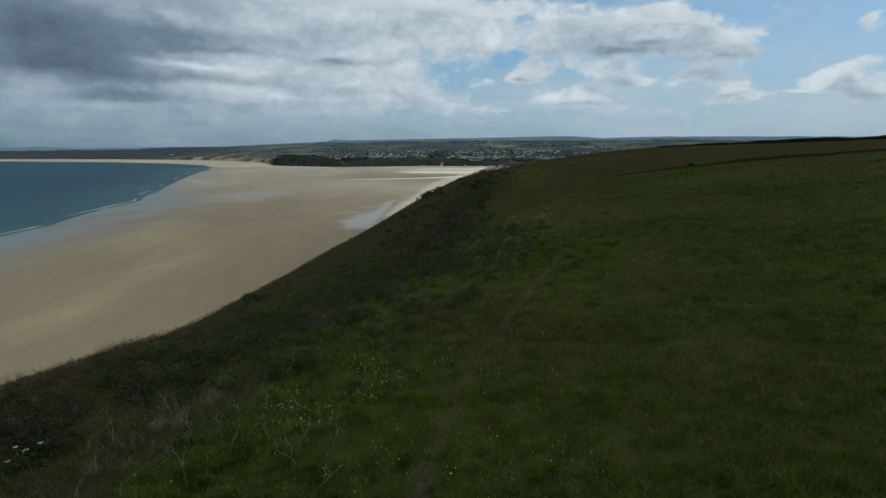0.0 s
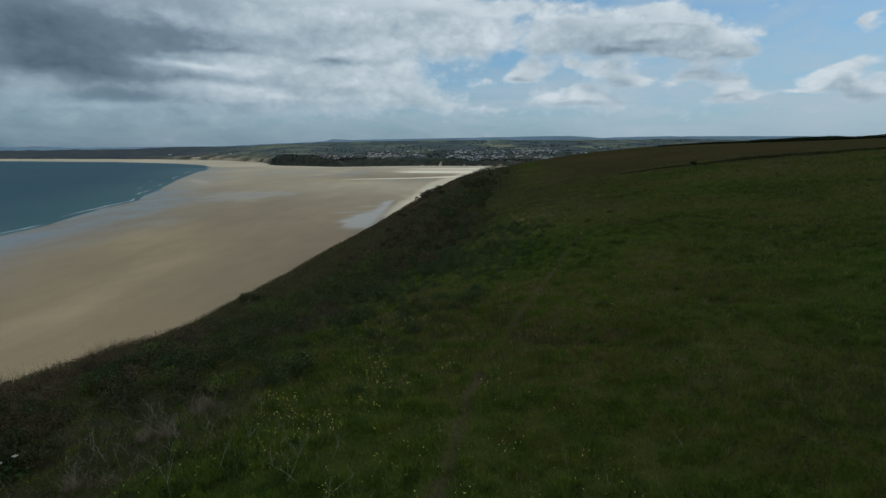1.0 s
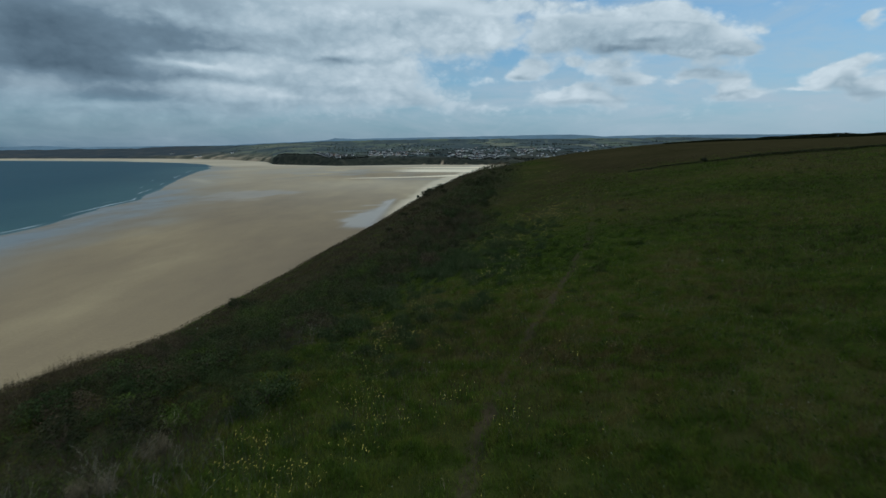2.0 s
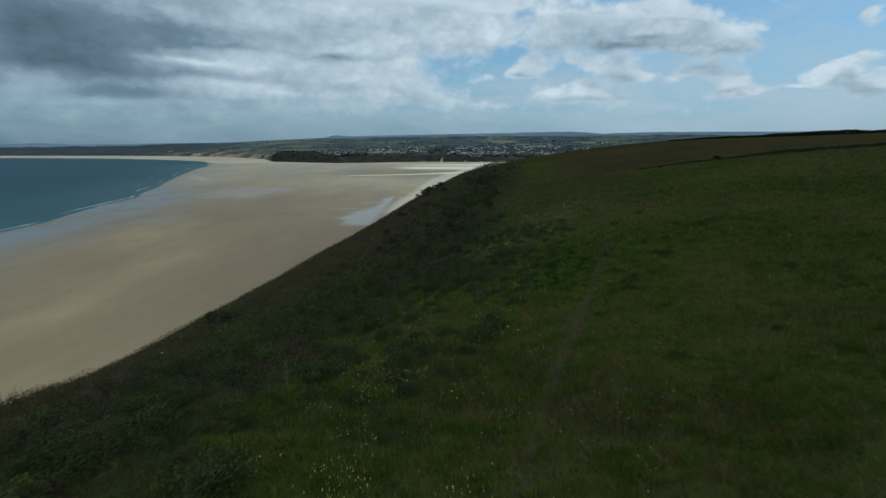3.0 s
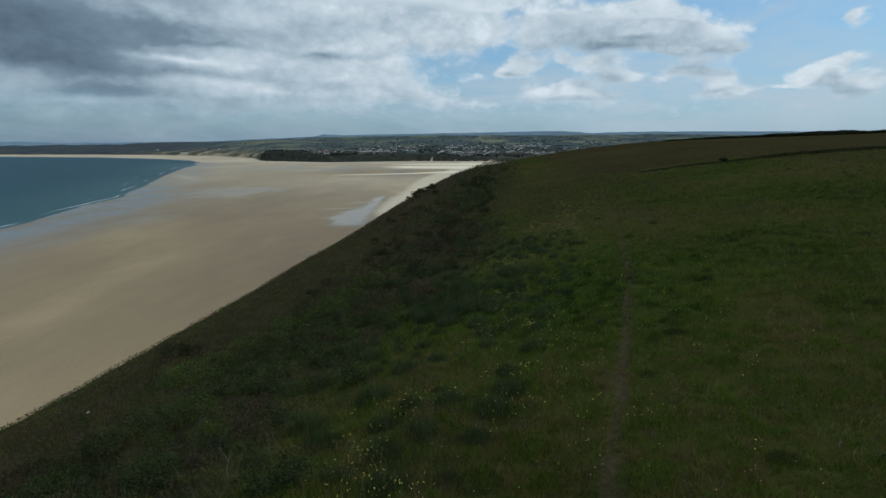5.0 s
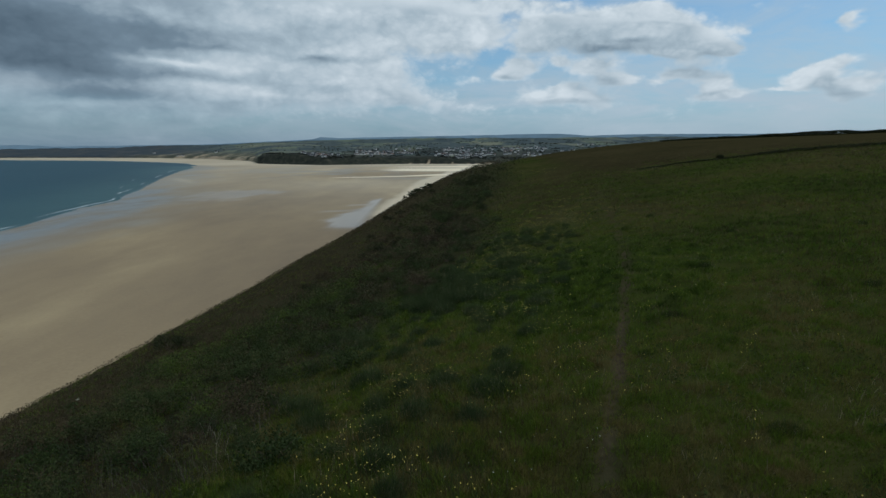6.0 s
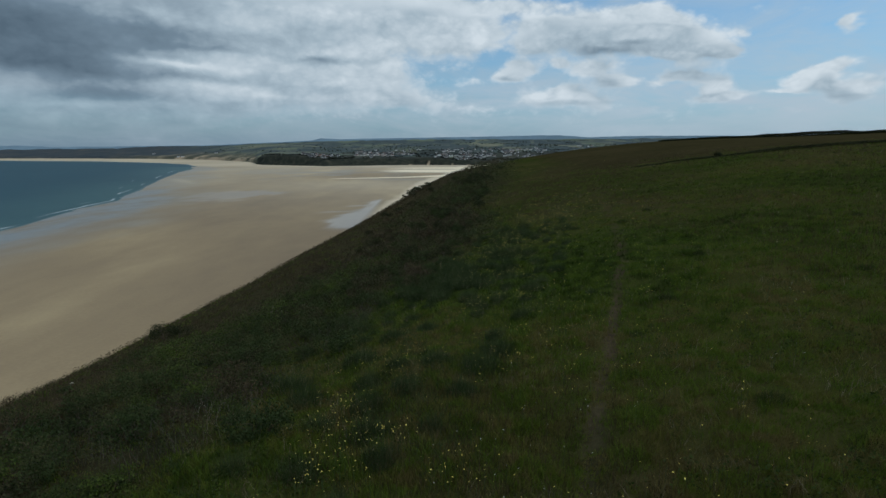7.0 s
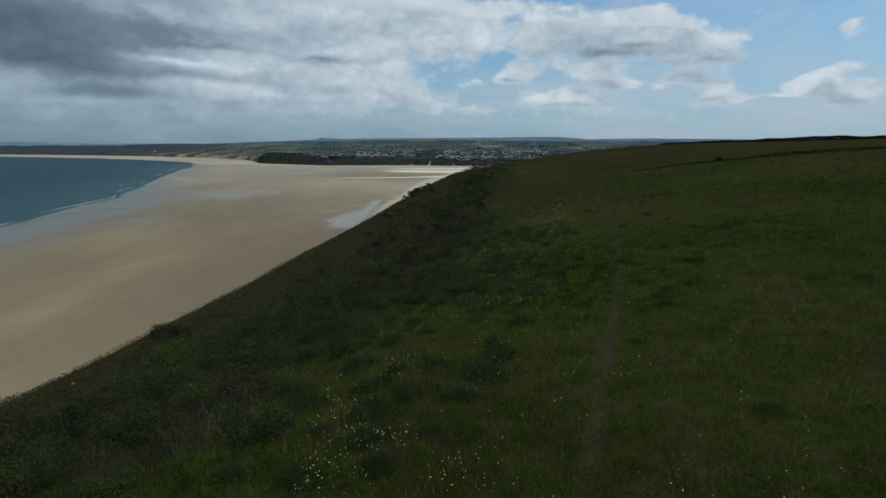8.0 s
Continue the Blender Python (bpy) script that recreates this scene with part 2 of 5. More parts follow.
def hill_material():
    m, t, b = shader("turf_and_earth", 0.95, 0.0)
    p = worldly(t)
    fine, mid, wide = fbm(t, p, 9.0, 6.0), fbm(t, p, 0.9, 6.0), fbm(t, p, 0.09, 5.0)
    turf = ramp(t, calc(t, "MULTIPLY_ADD", fine, 0.5, calc(t, "MULTIPLY", mid, 0.5)), [(0.3, (0.014, 0.022, 0.004)), (0.55, (0.033, 0.049, 0.009)), (0.75, (0.066, 0.072, 0.016))])
    dry = ramp(t, mid, [(0.3, (0.034, 0.037, 0.011)), (0.7, (0.068, 0.058, 0.022))])
    turf = mix(t, calc(t, "MULTIPLY_ADD", calc(t, "SUBTRACT", wide, 0.5), 3.0, 0.5, clamp=True), turf, dry)
    fallow = ramp(t, calc(t, "MULTIPLY_ADD", mid, 0.5, calc(t, "MULTIPLY", wide, 0.5)), [(0.3, (0.028, 0.024, 0.011)), (0.5, (0.040, 0.034, 0.015)), (0.7, (0.056, 0.045, 0.021))])
    col = mix(t, attribute(t, "fallow"), turf, fallow)
    heath = ramp(t, mid, [(0.3, (0.022, 0.022, 0.011)), (0.55, (0.042, 0.036, 0.019)), (0.75, (0.036, 0.046, 0.015))])
    col = mix(t, attribute(t, "heath"), col, heath)
    earth = ramp(t, fine, [(0.3, (0.040, 0.030, 0.018)), (0.7, (0.080, 0.062, 0.038))])
    worn = calc(t, "MULTIPLY", attribute(t, "worn"), calc(t, "MULTIPLY_ADD", mid, 1.5, 0.3, clamp=True))
    col = mix(t, worn, col, earth)
    t.links.new(col, b.inputs["Base Color"])
    relief(t, b, calc(t, "MULTIPLY_ADD", fine, 0.3, mid), 0.8, 0.12)
    return m


def sand_material():
    m, t, b = shader("beach_sand", 0.9, 0.2)
    p = worldly(t)
    wide = fbm(t, stretch(t, p, 0.006, 0.0025, 1.0), 1.0, 6.0, 0.55, 0.4)
    mid = fbm(t, stretch(t, p, 0.03, 0.012, 1.0), 1.0, 6.0, 0.6)
    fine = fbm(t, p, 0.8, 5.0)
    f = calc(t, "MULTIPLY_ADD", wide, 0.6, calc(t, "MULTIPLY_ADD", mid, 0.3, calc(t, "MULTIPLY", fine, 0.1)))
    damp = ramp(t, f, [(0.36, (0.196, 0.145, 0.092)), (0.46, (0.252, 0.186, 0.113)), (0.55, (0.304, 0.225, 0.131)), (0.64, (0.390, 0.294, 0.167))])
    wet = calc(t, "MULTIPLY", attribute(t, "wet"), calc(t, "MULTIPLY_ADD", calc(t, "MULTIPLY_ADD", mid, 0.4, calc(t, "MULTIPLY", wide, 0.6)), 4.5, -1.6, clamp=True), clamp=True)
    dry = attribute(t, "dry")
    # dry sand, and the far bars with warm sunlight put into this colour
    col = mix(t, dry, damp, (0.86, 0.735, 0.53))
    # wet sand; its pale grey also has some sky reflection painted in
    col = mix(t, wet, col, (0.205, 0.208, 0.188))
    t.links.new(col, b.inputs["Base Color"])
    pool = attribute(t, "pool")
    shine = calc(t, "MAXIMUM", calc(t, "MULTIPLY", wet, 0.8), pool)
    t.links.new(calc(t, "MULTIPLY_ADD", shine, -0.62, 0.9), b.inputs["Roughness"])
    t.links.new(calc(t, "MULTIPLY_ADD", shine, 0.4, 0.15), b.inputs["Specular IOR Level"])
    relief(t, b, fine, 0.15, 0.1)
    return m


def sea_material():
    m, t, b = shader("sea_water", 0.5, 0.05)
    p = worldly(t)
    wide = fbm(t, stretch(t, p, 0.004, 0.0016, 1.0), 1.0, 5.0)
    deep = mix(t, attribute(t, "shoal"), (0.020, 0.066, 0.080), (0.060, 0.128, 0.122))
    col = mix(t, calc(t, "MULTIPLY_ADD", calc(t, "SUBTRACT", wide, 0.5), 2.0, 0.3, clamp=True), deep, (0.017, 0.054, 0.070))
    foam = calc(t, "MULTIPLY", attribute(t, "foam"), calc(t, "MULTIPLY_ADD", fbm(t, stretch(t, p, 0.05, 0.02, 1), 1.0, 6.0, 0.7), 3.0, -0.75, clamp=True), clamp=True)
    col = mix(t, foam, col, (0.62, 0.66, 0.67))
    t.links.new(col, b.inputs["Base Color"])
    t.links.new(calc(t, "MULTIPLY_ADD", foam, 0.4, 0.45), b.inputs["Roughness"])
    swell = fbm(t, stretch(t, p, 0.10, 0.03, 1.0), 1.0, 6.0, 0.6)
    relief(t, b, swell, 0.35, 1.2)
    return m


def far_land_material():
    m, t, b = shader("hazed_farmland_and_scrub", 0.95, 0.05)
    p = worldly(t)
    cells = t.nodes.new("ShaderNodeTexVoronoi")
    t.links.new(stretch(t, p, 0.0075, 0.0032, 0.0), cells.inputs["Vector"])
    cells.inputs["Scale"].default_value = 1.0
    one = node(t, "ShaderNodeSeparateXYZ", i0=cells.outputs["Color"]).outputs[0]
    # fields and woods are lightened and blued to carry the distance haze
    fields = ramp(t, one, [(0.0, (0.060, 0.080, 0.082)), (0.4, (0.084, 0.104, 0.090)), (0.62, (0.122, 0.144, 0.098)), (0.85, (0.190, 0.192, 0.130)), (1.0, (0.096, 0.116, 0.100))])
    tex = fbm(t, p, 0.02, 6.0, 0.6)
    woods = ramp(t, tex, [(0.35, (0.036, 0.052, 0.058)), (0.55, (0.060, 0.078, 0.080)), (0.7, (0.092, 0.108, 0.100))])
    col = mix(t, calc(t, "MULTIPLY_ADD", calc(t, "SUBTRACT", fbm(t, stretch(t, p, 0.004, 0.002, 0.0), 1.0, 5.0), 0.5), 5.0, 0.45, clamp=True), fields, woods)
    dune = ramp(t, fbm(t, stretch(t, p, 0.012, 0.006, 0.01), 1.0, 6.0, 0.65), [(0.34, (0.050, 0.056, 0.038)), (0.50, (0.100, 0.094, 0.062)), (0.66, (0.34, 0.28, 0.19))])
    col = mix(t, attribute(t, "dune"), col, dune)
    # moor, its blue-grey likewise holding painted haze
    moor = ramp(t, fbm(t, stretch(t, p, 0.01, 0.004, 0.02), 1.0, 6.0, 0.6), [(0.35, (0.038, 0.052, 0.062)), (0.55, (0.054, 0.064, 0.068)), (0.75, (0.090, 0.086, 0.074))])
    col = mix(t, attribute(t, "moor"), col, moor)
    scarp = ramp(t, fbm(t, p, 0.06, 6.0, 0.65), [(0.32, (0.015, 0.017, 0.015)), (0.55, (0.036, 0.040, 0.030)), (0.72, (0.075, 0.068, 0.048))])
    col = mix(t, attribute(t, "scarp"), col, scarp)
    scar = calc(t, "MULTIPLY_ADD", calc(t, "SUBTRACT", fbm(t, stretch(t, p, 0.05, 0.05, 0.05), 1.0, 5.0, 0.6), 0.5), 1.6, calc(t, "MULTIPLY_ADD", attribute(t, "scar"), 2.0, -0.85), clamp=True)
    col = mix(t, scar, col, (0.36, 0.28, 0.19))
    t.links.new(col, b.inputs["Base Color"])
    return m


HILL, SAND, SEA, FARLAND = hill_material(), sand_material(), sea_material(), far_land_material()
MEADOW = leafy("meadow_grass", [(0.05, (0.024, 0.040, 0.007)), (0.30, (0.056, 0.092, 0.012)), (0.54, (0.092, 0.132, 0.017)), (0.74, (0.110, 0.124, 0.022)), (0.95, (0.140, 0.112, 0.040))], 0.3, spread=0.22, wide=0.09)
TUSSOCK = leafy("tussock_grass", [(0.1, (0.027, 0.044, 0.017)), (0.6, (0.053, 0.078, 0.029)), (0.95, (0.104, 0.120, 0.050))], 0.5, spread=0.4)
STRAW = leafy("dead_grass", [(0.1, (0.11, 0.092, 0.054)), (0.9, (0.32, 0.265, 0.175))], 0.5)
SCRUB = leafy("heath_scrub", [(0.05, (0.013, 0.020, 0.008)), (0.4, (0.033, 0.052, 0.016)), (0.65, (0.056, 0.064, 0.023)), (0.95, (0.100, 0.090, 0.040))], 0.55, spread=0.18)
BRAMBLE = leafy("bramble_leaf", [(0.05, (0.018, 0.032, 0.011)), (0.5, (0.042, 0.062, 0.021)), (0.95, (0.080, 0.100, 0.038))], 0.4, spread=0.4)
FRESH = leafy("fresh_bracken_leaf", [(0.05, (0.040, 0.064, 0.012)), (0.5, (0.070, 0.104, 0.020)), (0.95, (0.110, 0.142, 0.034))], 0.4)
GORSE = leafy("gorse_leaf", [(0.05, (0.014, 0.020, 0.009)), (0.5, (0.030, 0.038, 0.016)), (0.95, (0.060, 0.056, 0.028))], 0.4)
BUTTERCUP = plain("buttercup_petal", (0.80, 0.63, 0.12), 0.4, 0.15, 30.0)
WHITE_PETAL = plain("white_petal", (0.46, 0.45, 0.38), 0.6, 0.1, 30.0)
STALK = plain("bleached_stalk", (0.25, 0.22, 0.165), 0.8, 0.35, 20.0)
TWIG = plain("shrub_twig", (0.07, 0.052, 0.036), 0.9, 0.3, 20.0)
GREEN_STEM = plain("green_stem", (0.05, 0.08, 0.025), 0.7, 0.2, 20.0)
FAR_TREE = leafy("far_tree_leaf", [(0.05, (0.014, 0.017, 0.014)), (0.5, (0.025, 0.029, 0.022)), (0.95, (0.045, 0.047, 0.034))], 0.01, through_light=0.0)
RENDER_WHITE = plain("white_render", (0.62, 0.61, 0.58), 0.85, 0.1, 0.3)
RENDER_GREY = plain("grey_render", (0.34, 0.33, 0.31), 0.85, 0.15, 0.3)
SLATE = plain("slate_roof", (0.060, 0.062, 0.066), 0.85, 0.25, 0.4, 0.1)
CLAY = plain("clay_tile_roof", (0.19, 0.105, 0.075), 0.7, 0.25, 0.4)
GLASS = plain("dark_window_pane", (0.03, 0.035, 0.04), 0.15, 0.2, 0.5, 0.5)
# aerial haze over the horizon hills is part of this blue base colour
RIDGE = plain("hazy_distant_hill", (0.180, 0.265, 0.330), 1.0, 0.14, 0.004, 0.0)


# ---- lay of the land ----
def lattice(i, j, seed):
    n = (i.astype(np.int64) * 374761393 + j.astype(np.int64) * 668265263 + seed * 974711) & 0xFFFFFFFF
    n = ((n ^ (n >> 13)) * 1274126177) & 0xFFFFFFFF
    return ((n ^ (n >> 16)) & 0xFFFF) / 65535.0


def rough(x, y, size, seed=0, octaves=4):
    """Value noise from 0 to 1 with features of about that size, in metres."""
    x, y = np.asarray(x, float) / size, np.asarray(y, float) / size
    total, weight, amount = 0.0, 0.0, 1.0
    for k in range(octaves):
        i, j = np.floor(x), np.floor(y)
        u, v = x - i, y - j
        u, v = u * u * (3 - 2 * u), v * v * (3 - 2 * v)
        a, b = lattice(i, j, seed + k), lattice(i + 1, j, seed + k)
        c, d = lattice(i, j + 1, seed + k), lattice(i + 1, j + 1, seed + k)
        total = total + amount * ((a * (1 - u) + b * u) * (1 - v) + (c * (1 - u) + d * u) * v)
        weight, amount, x, y = weight + amount, amount * 0.5, x * 2.03 + 11.7, y * 2.03 + 5.3
    return total / weight


def ease(v, w):
    return w * np.logaddexp(0, v / w)


def step(a, b, v):
    s = np.clip((v - a) / (b - a), 0, 1)
    return s * s * (3 - 2 * s)


# knolls and hollows of the clifftop: x, y, reach, height
KNOLLS = ((-8, 12, 7, 0.98), (-8, 26, 8, -1.16), (2, 12, 7, -0.71), (3, 26, 8, 0.38), (10, 10, 7, 0.07), (14, 24, 9, -0.75), (20, 36, 10, -0.67), (-4, 42, 10, -1.32), (6, 50, 12, 0.42), (22, 58, 14, -0.1), (-1, 70, 16, -0.75), (8, 100, 24, 0.61), (35, 85, 24, 0.07), (60, 60, 26, -0.06), (90, 110, 36, 0.26), (45, 130, 30, 0.55), (12, 150, 26, -0.24), (35, 40, 16, 0.14), (80, 118, 18, -0.45), (95, 112, 28, -0.36))


def inland(x, y):
    """Metres in from the brink of the cliff."""
    return x - (-13.8937 + 0.1803 * ease(y - 14.7959, 15))


def ground_at(x, y):
    x, y = np.asarray(x, float), np.asarray(y, float)
    u = inland(x, y)
    up = ease(u, 3.0)
    z = 52.749 + -0.0201 * y + 0.0363 * ease(y - 45, 15) + 2.8082 * (1 - np.exp(-up / 16.6333)) + 0.1078 * up - 0.0696 * ease(u - 49.6112, 12) - 1.2e-3 * ease(y - 140, 15) ** 2
    for kx, ky, reach, lift in KNOLLS:
        z = z + lift * np.exp(-((x - kx) ** 2 + (y - ky) ** 2) / (2 * reach * reach))
    z = z - 0.3717 * ease(-u, 0.0278) - 0.5 * ease(-u - 9, 3.0)
    return np.maximum(z, -5)


PATH_Y = (0, 6.6, 9, 12.5, 15, 18, 21, 26.7, 34, 44, 50, 60, 75)
PATH_X = (-1.6, -0.37, 0.16, 1.05, 1.9, 3.15, 4.4, 6.6, 8.9, 11.4, 12.9, 15.4, 19)


def path_x(y):
    y = np.asarray(y, float)
    smooth = sum(np.interp(y + k, PATH_Y, PATH_X) for k in (-1.5, -0.75, 0, 0.75, 1.5)) / 5
    return smooth + 0.10 * (rough(y, y * 0, 2.5, 40, 2) - 0.5)


def worn_at(x, y):
    half = 0.135 + 0.07 * rough(x * 0 + y, y * 0, 3.0, 41, 2) + 0.09 * step(20, 40, y)
    return (1 - step(half * 0.5, half * 1.3, np.abs(x - path_x(y)))) * (1 - 0.65 * step(22, 44, y)) * (1 - step(42, 58, y)) * (0.66 + 0.34 * step(0.35, 0.6, rough(x, y, 1.3, 42, 2)))


def heath_at(x, y):
    """How far the turf has given way to scrub, towards the brink."""
    s = step(26, 40, y)
    u = inland(x, y) + (2.8 + 6.0 * s) * (rough(x, y, 5.0 + 3.0 * s, 21) - 0.5) - 2.0 * s
    return 1 - step(7.2 - 0.8 * s, 9.2 + 3.2 * s, u + 0.012 * np.maximum(y - 40, 0))


def hedge_y(x):
    return 60.8 - 0.2 * np.maximum(x - 26, 0) - 0.12 * np.minimum(x - 20, 0)


def fallow_at(x, y):
    edge = hedge_y(x) + 6 * (rough(x, y, 9.0, 51, 2) - 0.5)
    worn_out = 0.75 * step(24, 48, y) * step(0.32, 0.62, rough(x, y * 0.6, 9.0, 52, 4)) * step(-4, 3, x - 0.09 * y)
    return np.maximum(step(0, 2.5, y - edge) * step(6, 14, x - 0.09 * y), worn_out)


def humps(x, y):
    """Uneven hummocks of the turf."""
    d = np.hypot(x, y)
    return (1 - step(60, 120, d)) * (0.24 * (rough(x, y, 1.4, 3, 4) - 0.5) + 0.25 * (rough(x, y, 5.5, 9, 3) - 0.5)) + (1 - step(30, 50, d)) * 0.20 * (rough(x, y, 0.75, 12, 2) - 0.5)


def surface(name, v, f, material, smooth=True, **layers):
    """A mesh from arrays of corners and faces, with a value per corner for each layer."""
    v, f = np.ascontiguousarray(v, np.float32), np.ascontiguousarray(f, np.int32)
    me = bpy.data.meshes.new(name)
    me.vertices.add(len(v))
    me.vertices.foreach_set("co", v.ravel())
    me.loops.add(f.size)
    me.loops.foreach_set("vertex_index", f.ravel())
    me.polygons.add(len(f))
    me.polygons.foreach_set("loop_start", np.arange(0, f.size, f.shape[1], dtype=np.int32))
    me.update(calc_edges=True)
    me.polygons.foreach_set("use_smooth", np.full(len(f), smooth))
    for key, values in layers.items():
        me.attributes.new(key, "FLOAT", "POINT").data.foreach_set("value", np.ascontiguousarray(values, np.float32).ravel())
    for mat in material if isinstance(material, (list, tuple)) else (material,):
        me.materials.append(mat)
    return me


def sheet(xs, ys):
    """Corners x, y and the faces of a grid."""
    gx, gy = np.meshgrid(xs, ys, indexing="ij")
    n, m = len(xs), len(ys)
    k = (np.arange(n - 1)[:, None] * m + np.arange(m - 1)[None, :]).ravel()
    return gx.ravel(), gy.ravel(), np.stack([k, k + m, k + m + 1, k + 1], 1)


def spaced(*runs):
    """Grid lines from runs of (start, end, step)."""
    return np.unique(np.concatenate([np.arange(a, b, s) for a, b, s in runs]).round(3))


hx, hy, hf = sheet(spaced((-170, -40, 6), (-40, -18, 1.0), (-18, -3, 0.28), (-3, 7, 0.14), (7, 24, 0.28), (24, 60, 1.0), (60, 140, 3), (140, 700, 14)),
                   spaced((-300, -20, 12), (-20, 4, 1.5), (4, 46, 0.28), (46, 130, 1.0), (130, 220, 2.5), (220, 520, 10)))
hz = ground_at(hx, hy) + humps(hx, hy) - 0.06 * worn_at(hx, hy)
hill = new("ground", surface("ground", np.stack([hx, hy, hz], 1), hf, HILL, worn=worn_at(hx, hy), heath=heath_at(hx, hy), fallow=fallow_at(hx, hy)))
tagged(hill, "grassy clifftop falling away to a vegetated sea cliff", "hillside", kind="structure")

# ---- beach ----
SHORE_Y = (-3000, 100, 364, 401, 461, 565, 615, 736, 887, 1162, 1393, 1591, 1707, 1800)
SHORE_X = (-420, -318, -308, -313, -330, -350, -358, -404, -462, -567, -645, -705, -765, -830)


def shore_x(y):
    return np.interp(y, SHORE_Y, SHORE_X) + 12 * (rough(y, y * 0, 110.0, 61, 4) - 0.5)


def bay_y(x):
    """Far waterline of the bay, which curves away to the west."""
    return np.interp(-x, (760, 900, 1094, 1510, 1986, 2245, 5000), (1760, 2000, 2190, 2440, 2520, 2520, 2520)) + 40 * (rough(x, x * 0, 160.0, 62, 3) - 0.5)


sx, sy, sf = sheet(spaced((-5200, -1200, 60), (-1200, -420, 14), (-420, 140, 6), (140, 400, 30), (400, 5200, 300)),
                   spaced((-3200, 60, 120), (60, 460, 6), (460, 1100, 9), (1100, 1500, 8), (1500, 2400, 16), (2400, 3400, 30), (3400, 5000, 200)))
out = sx - shore_x(sy)
wet = (1 - step(20, 135, out + 130 * (rough(sx, sy * 0.7, 70.0, 63, 5) - 0.5))) * step(60, 200, sy) * (1 - step(1700, 1900, sy))
wet = np.maximum(wet, 0.95 * (1 - step(8, 60, out + 50 * (rough(sx, sy * 0.5, 40.0, 76, 4) - 0.5))) * step(60, 200, sy) * (1 - step(1650, 1800, sy)))
lagoon = step(0.5, 0.62, rough(sx * 1.0, sy * 0.45, 75.0, 64)) * step(900, 1150, sy) * (1 - step(1560, 1750, sy)) * (1 - step(-140, 0, sx))
wet = np.maximum(wet, 0.6 * lagoon)
west_side = np.interp(sy, (400, 440, 490, 560, 655), (-80, -84, -82, -72, -64)) + 26 * (rough(sy, sy * 0 + 3, 34.0, 65, 3) - 0.5)
east_side = np.interp(sy, (400, 610, 660), (-52, -56, -62))
pool = step(-4, 4, sx - west_side) * (1 - step(-4, 3, sx - east_side)) * step(380, 410, sy) * (1 - step(620, 665, sy))
finger = np.exp(-((sy - 505 - 0.35 * (sx + 90)) / 7) ** 2) * step(-112, -98, sx) * (1 - step(-60, -52, sx))
pool = np.maximum(pool, 0.8 * np.maximum(finger, np.exp(-((sy - 562 - 0.5 * (sx + 70)) / 8) ** 2) * step(-92, -84, sx) * (1 - step(-60, -50, sx))))
px, py = (sx + 255) / 60, (sy - 690) / 90
pool = np.maximum(pool, 0.7 * (1 - step(0.4, 1.1, np.hypot(px, py) + 1.2 * (rough(sx, sy * 0.5, 30.0, 66) - 0.5))))
foot = np.interp(sy, (0, 400, 537, 956, 1233, 1540, 1900), (-50, -48, -52, -30, 25, 65, 95))
dry = step(-6, 10, sx - foot + 14 * (rough(sx, sy, 60.0, 67, 2) - 0.5)) * step(390, 470, sy)
streaky = rough(sx * 0.2, sy, 45.0, 68, 3)
# far sand bars, with sunshine painted on them through the dry mask
centre_ = np.interp(sx, (-230, -168, -55, 58, 140), (1060, 1076, 1126, 1215, 1270))
sunlit_near_bar = np.exp(-((sy - centre_ - 10 * (rough(sx, sx * 0, 60.0, 75, 2) - 0.5)) / np.interp(sx, (-230, -55, 60), (9, 20, 48))) ** 2) * step(-235, -150, sx)
sunlit_far_bar = step(1335, 1375, sy) * (1 - step(1680, 1880, sy)) * step(-200, -10, sx + 70 * (streaky - 0.5)) * (0.45 + 0.55 * step(0.35, 0.6, streaky))
channel = np.exp(-((sy - 1292 - 0.24 * sx) / 18) ** 2) * step(-150, -90, sx)
sunlit_bar = np.maximum(sunlit_near_bar, 0.95 * sunlit_far_bar) * (1 - 0.9 * channel)
trough = np.exp(-((sy - 1045) / 35) ** 2) * step(-170, -90, sx) * (1 - step(-30, 20, sx))
wet = np.maximum(wet, np.maximum(0.7 * trough, 0.75 * np.exp(-((sy - 1345 - 0.1 * (sx + 300)) / 45) ** 2) * step(-480, -400, sx) * (1 - step(-220, -120, sx))))
# sand grows paler with distance, in uneven patches
far_pale = step(1600, 1850, sy + 0.15 * sx) * 0.15 + 0.32 * step(350, 1100, sy + 0.35 * (sx + 250)) * (0.6 + 0.8 * (rough(sx * 0.6, sy * 0.3, 90.0, 74, 4) - 0.2))
tan_bar = 0.45 * np.exp(-((sx + 462 + 0.62 * (sy - 990)) / 26) ** 2 - ((sy - 990) / 120) ** 2)
far_pale = far_pale * (1 - 0.75 * np.exp(-((sy - 1190) / 170) ** 2) * step(-320, -160, sx))
sunlit_bar = np.clip(1.5 * sunlit_bar - 0.15, 0, 1)
dry = np.clip(np.maximum(np.maximum(np.maximum(0.6 * dry, sunlit_bar), far_pale), tan_bar), 0, 1)
sz = 0.25 * (rough(sx, sy, 60.0, 69) - 0.5) - 0.35 * (1 - step(-40, 4, out)) - 0.3 * pool
beach = new("beach", surface("beach", np.stack([sx, sy, sz], 1), sf, SAND, wet=wet * (1 - dry), pool=pool, dry=dry))
tagged(beach, "wide tan sandy beach at low tide with wet patches", "beach", kind="structure")

# ---- sea ----
rows = spaced((-3000, 100, 200), (100, 1000, 6), (1000, 1780, 10))
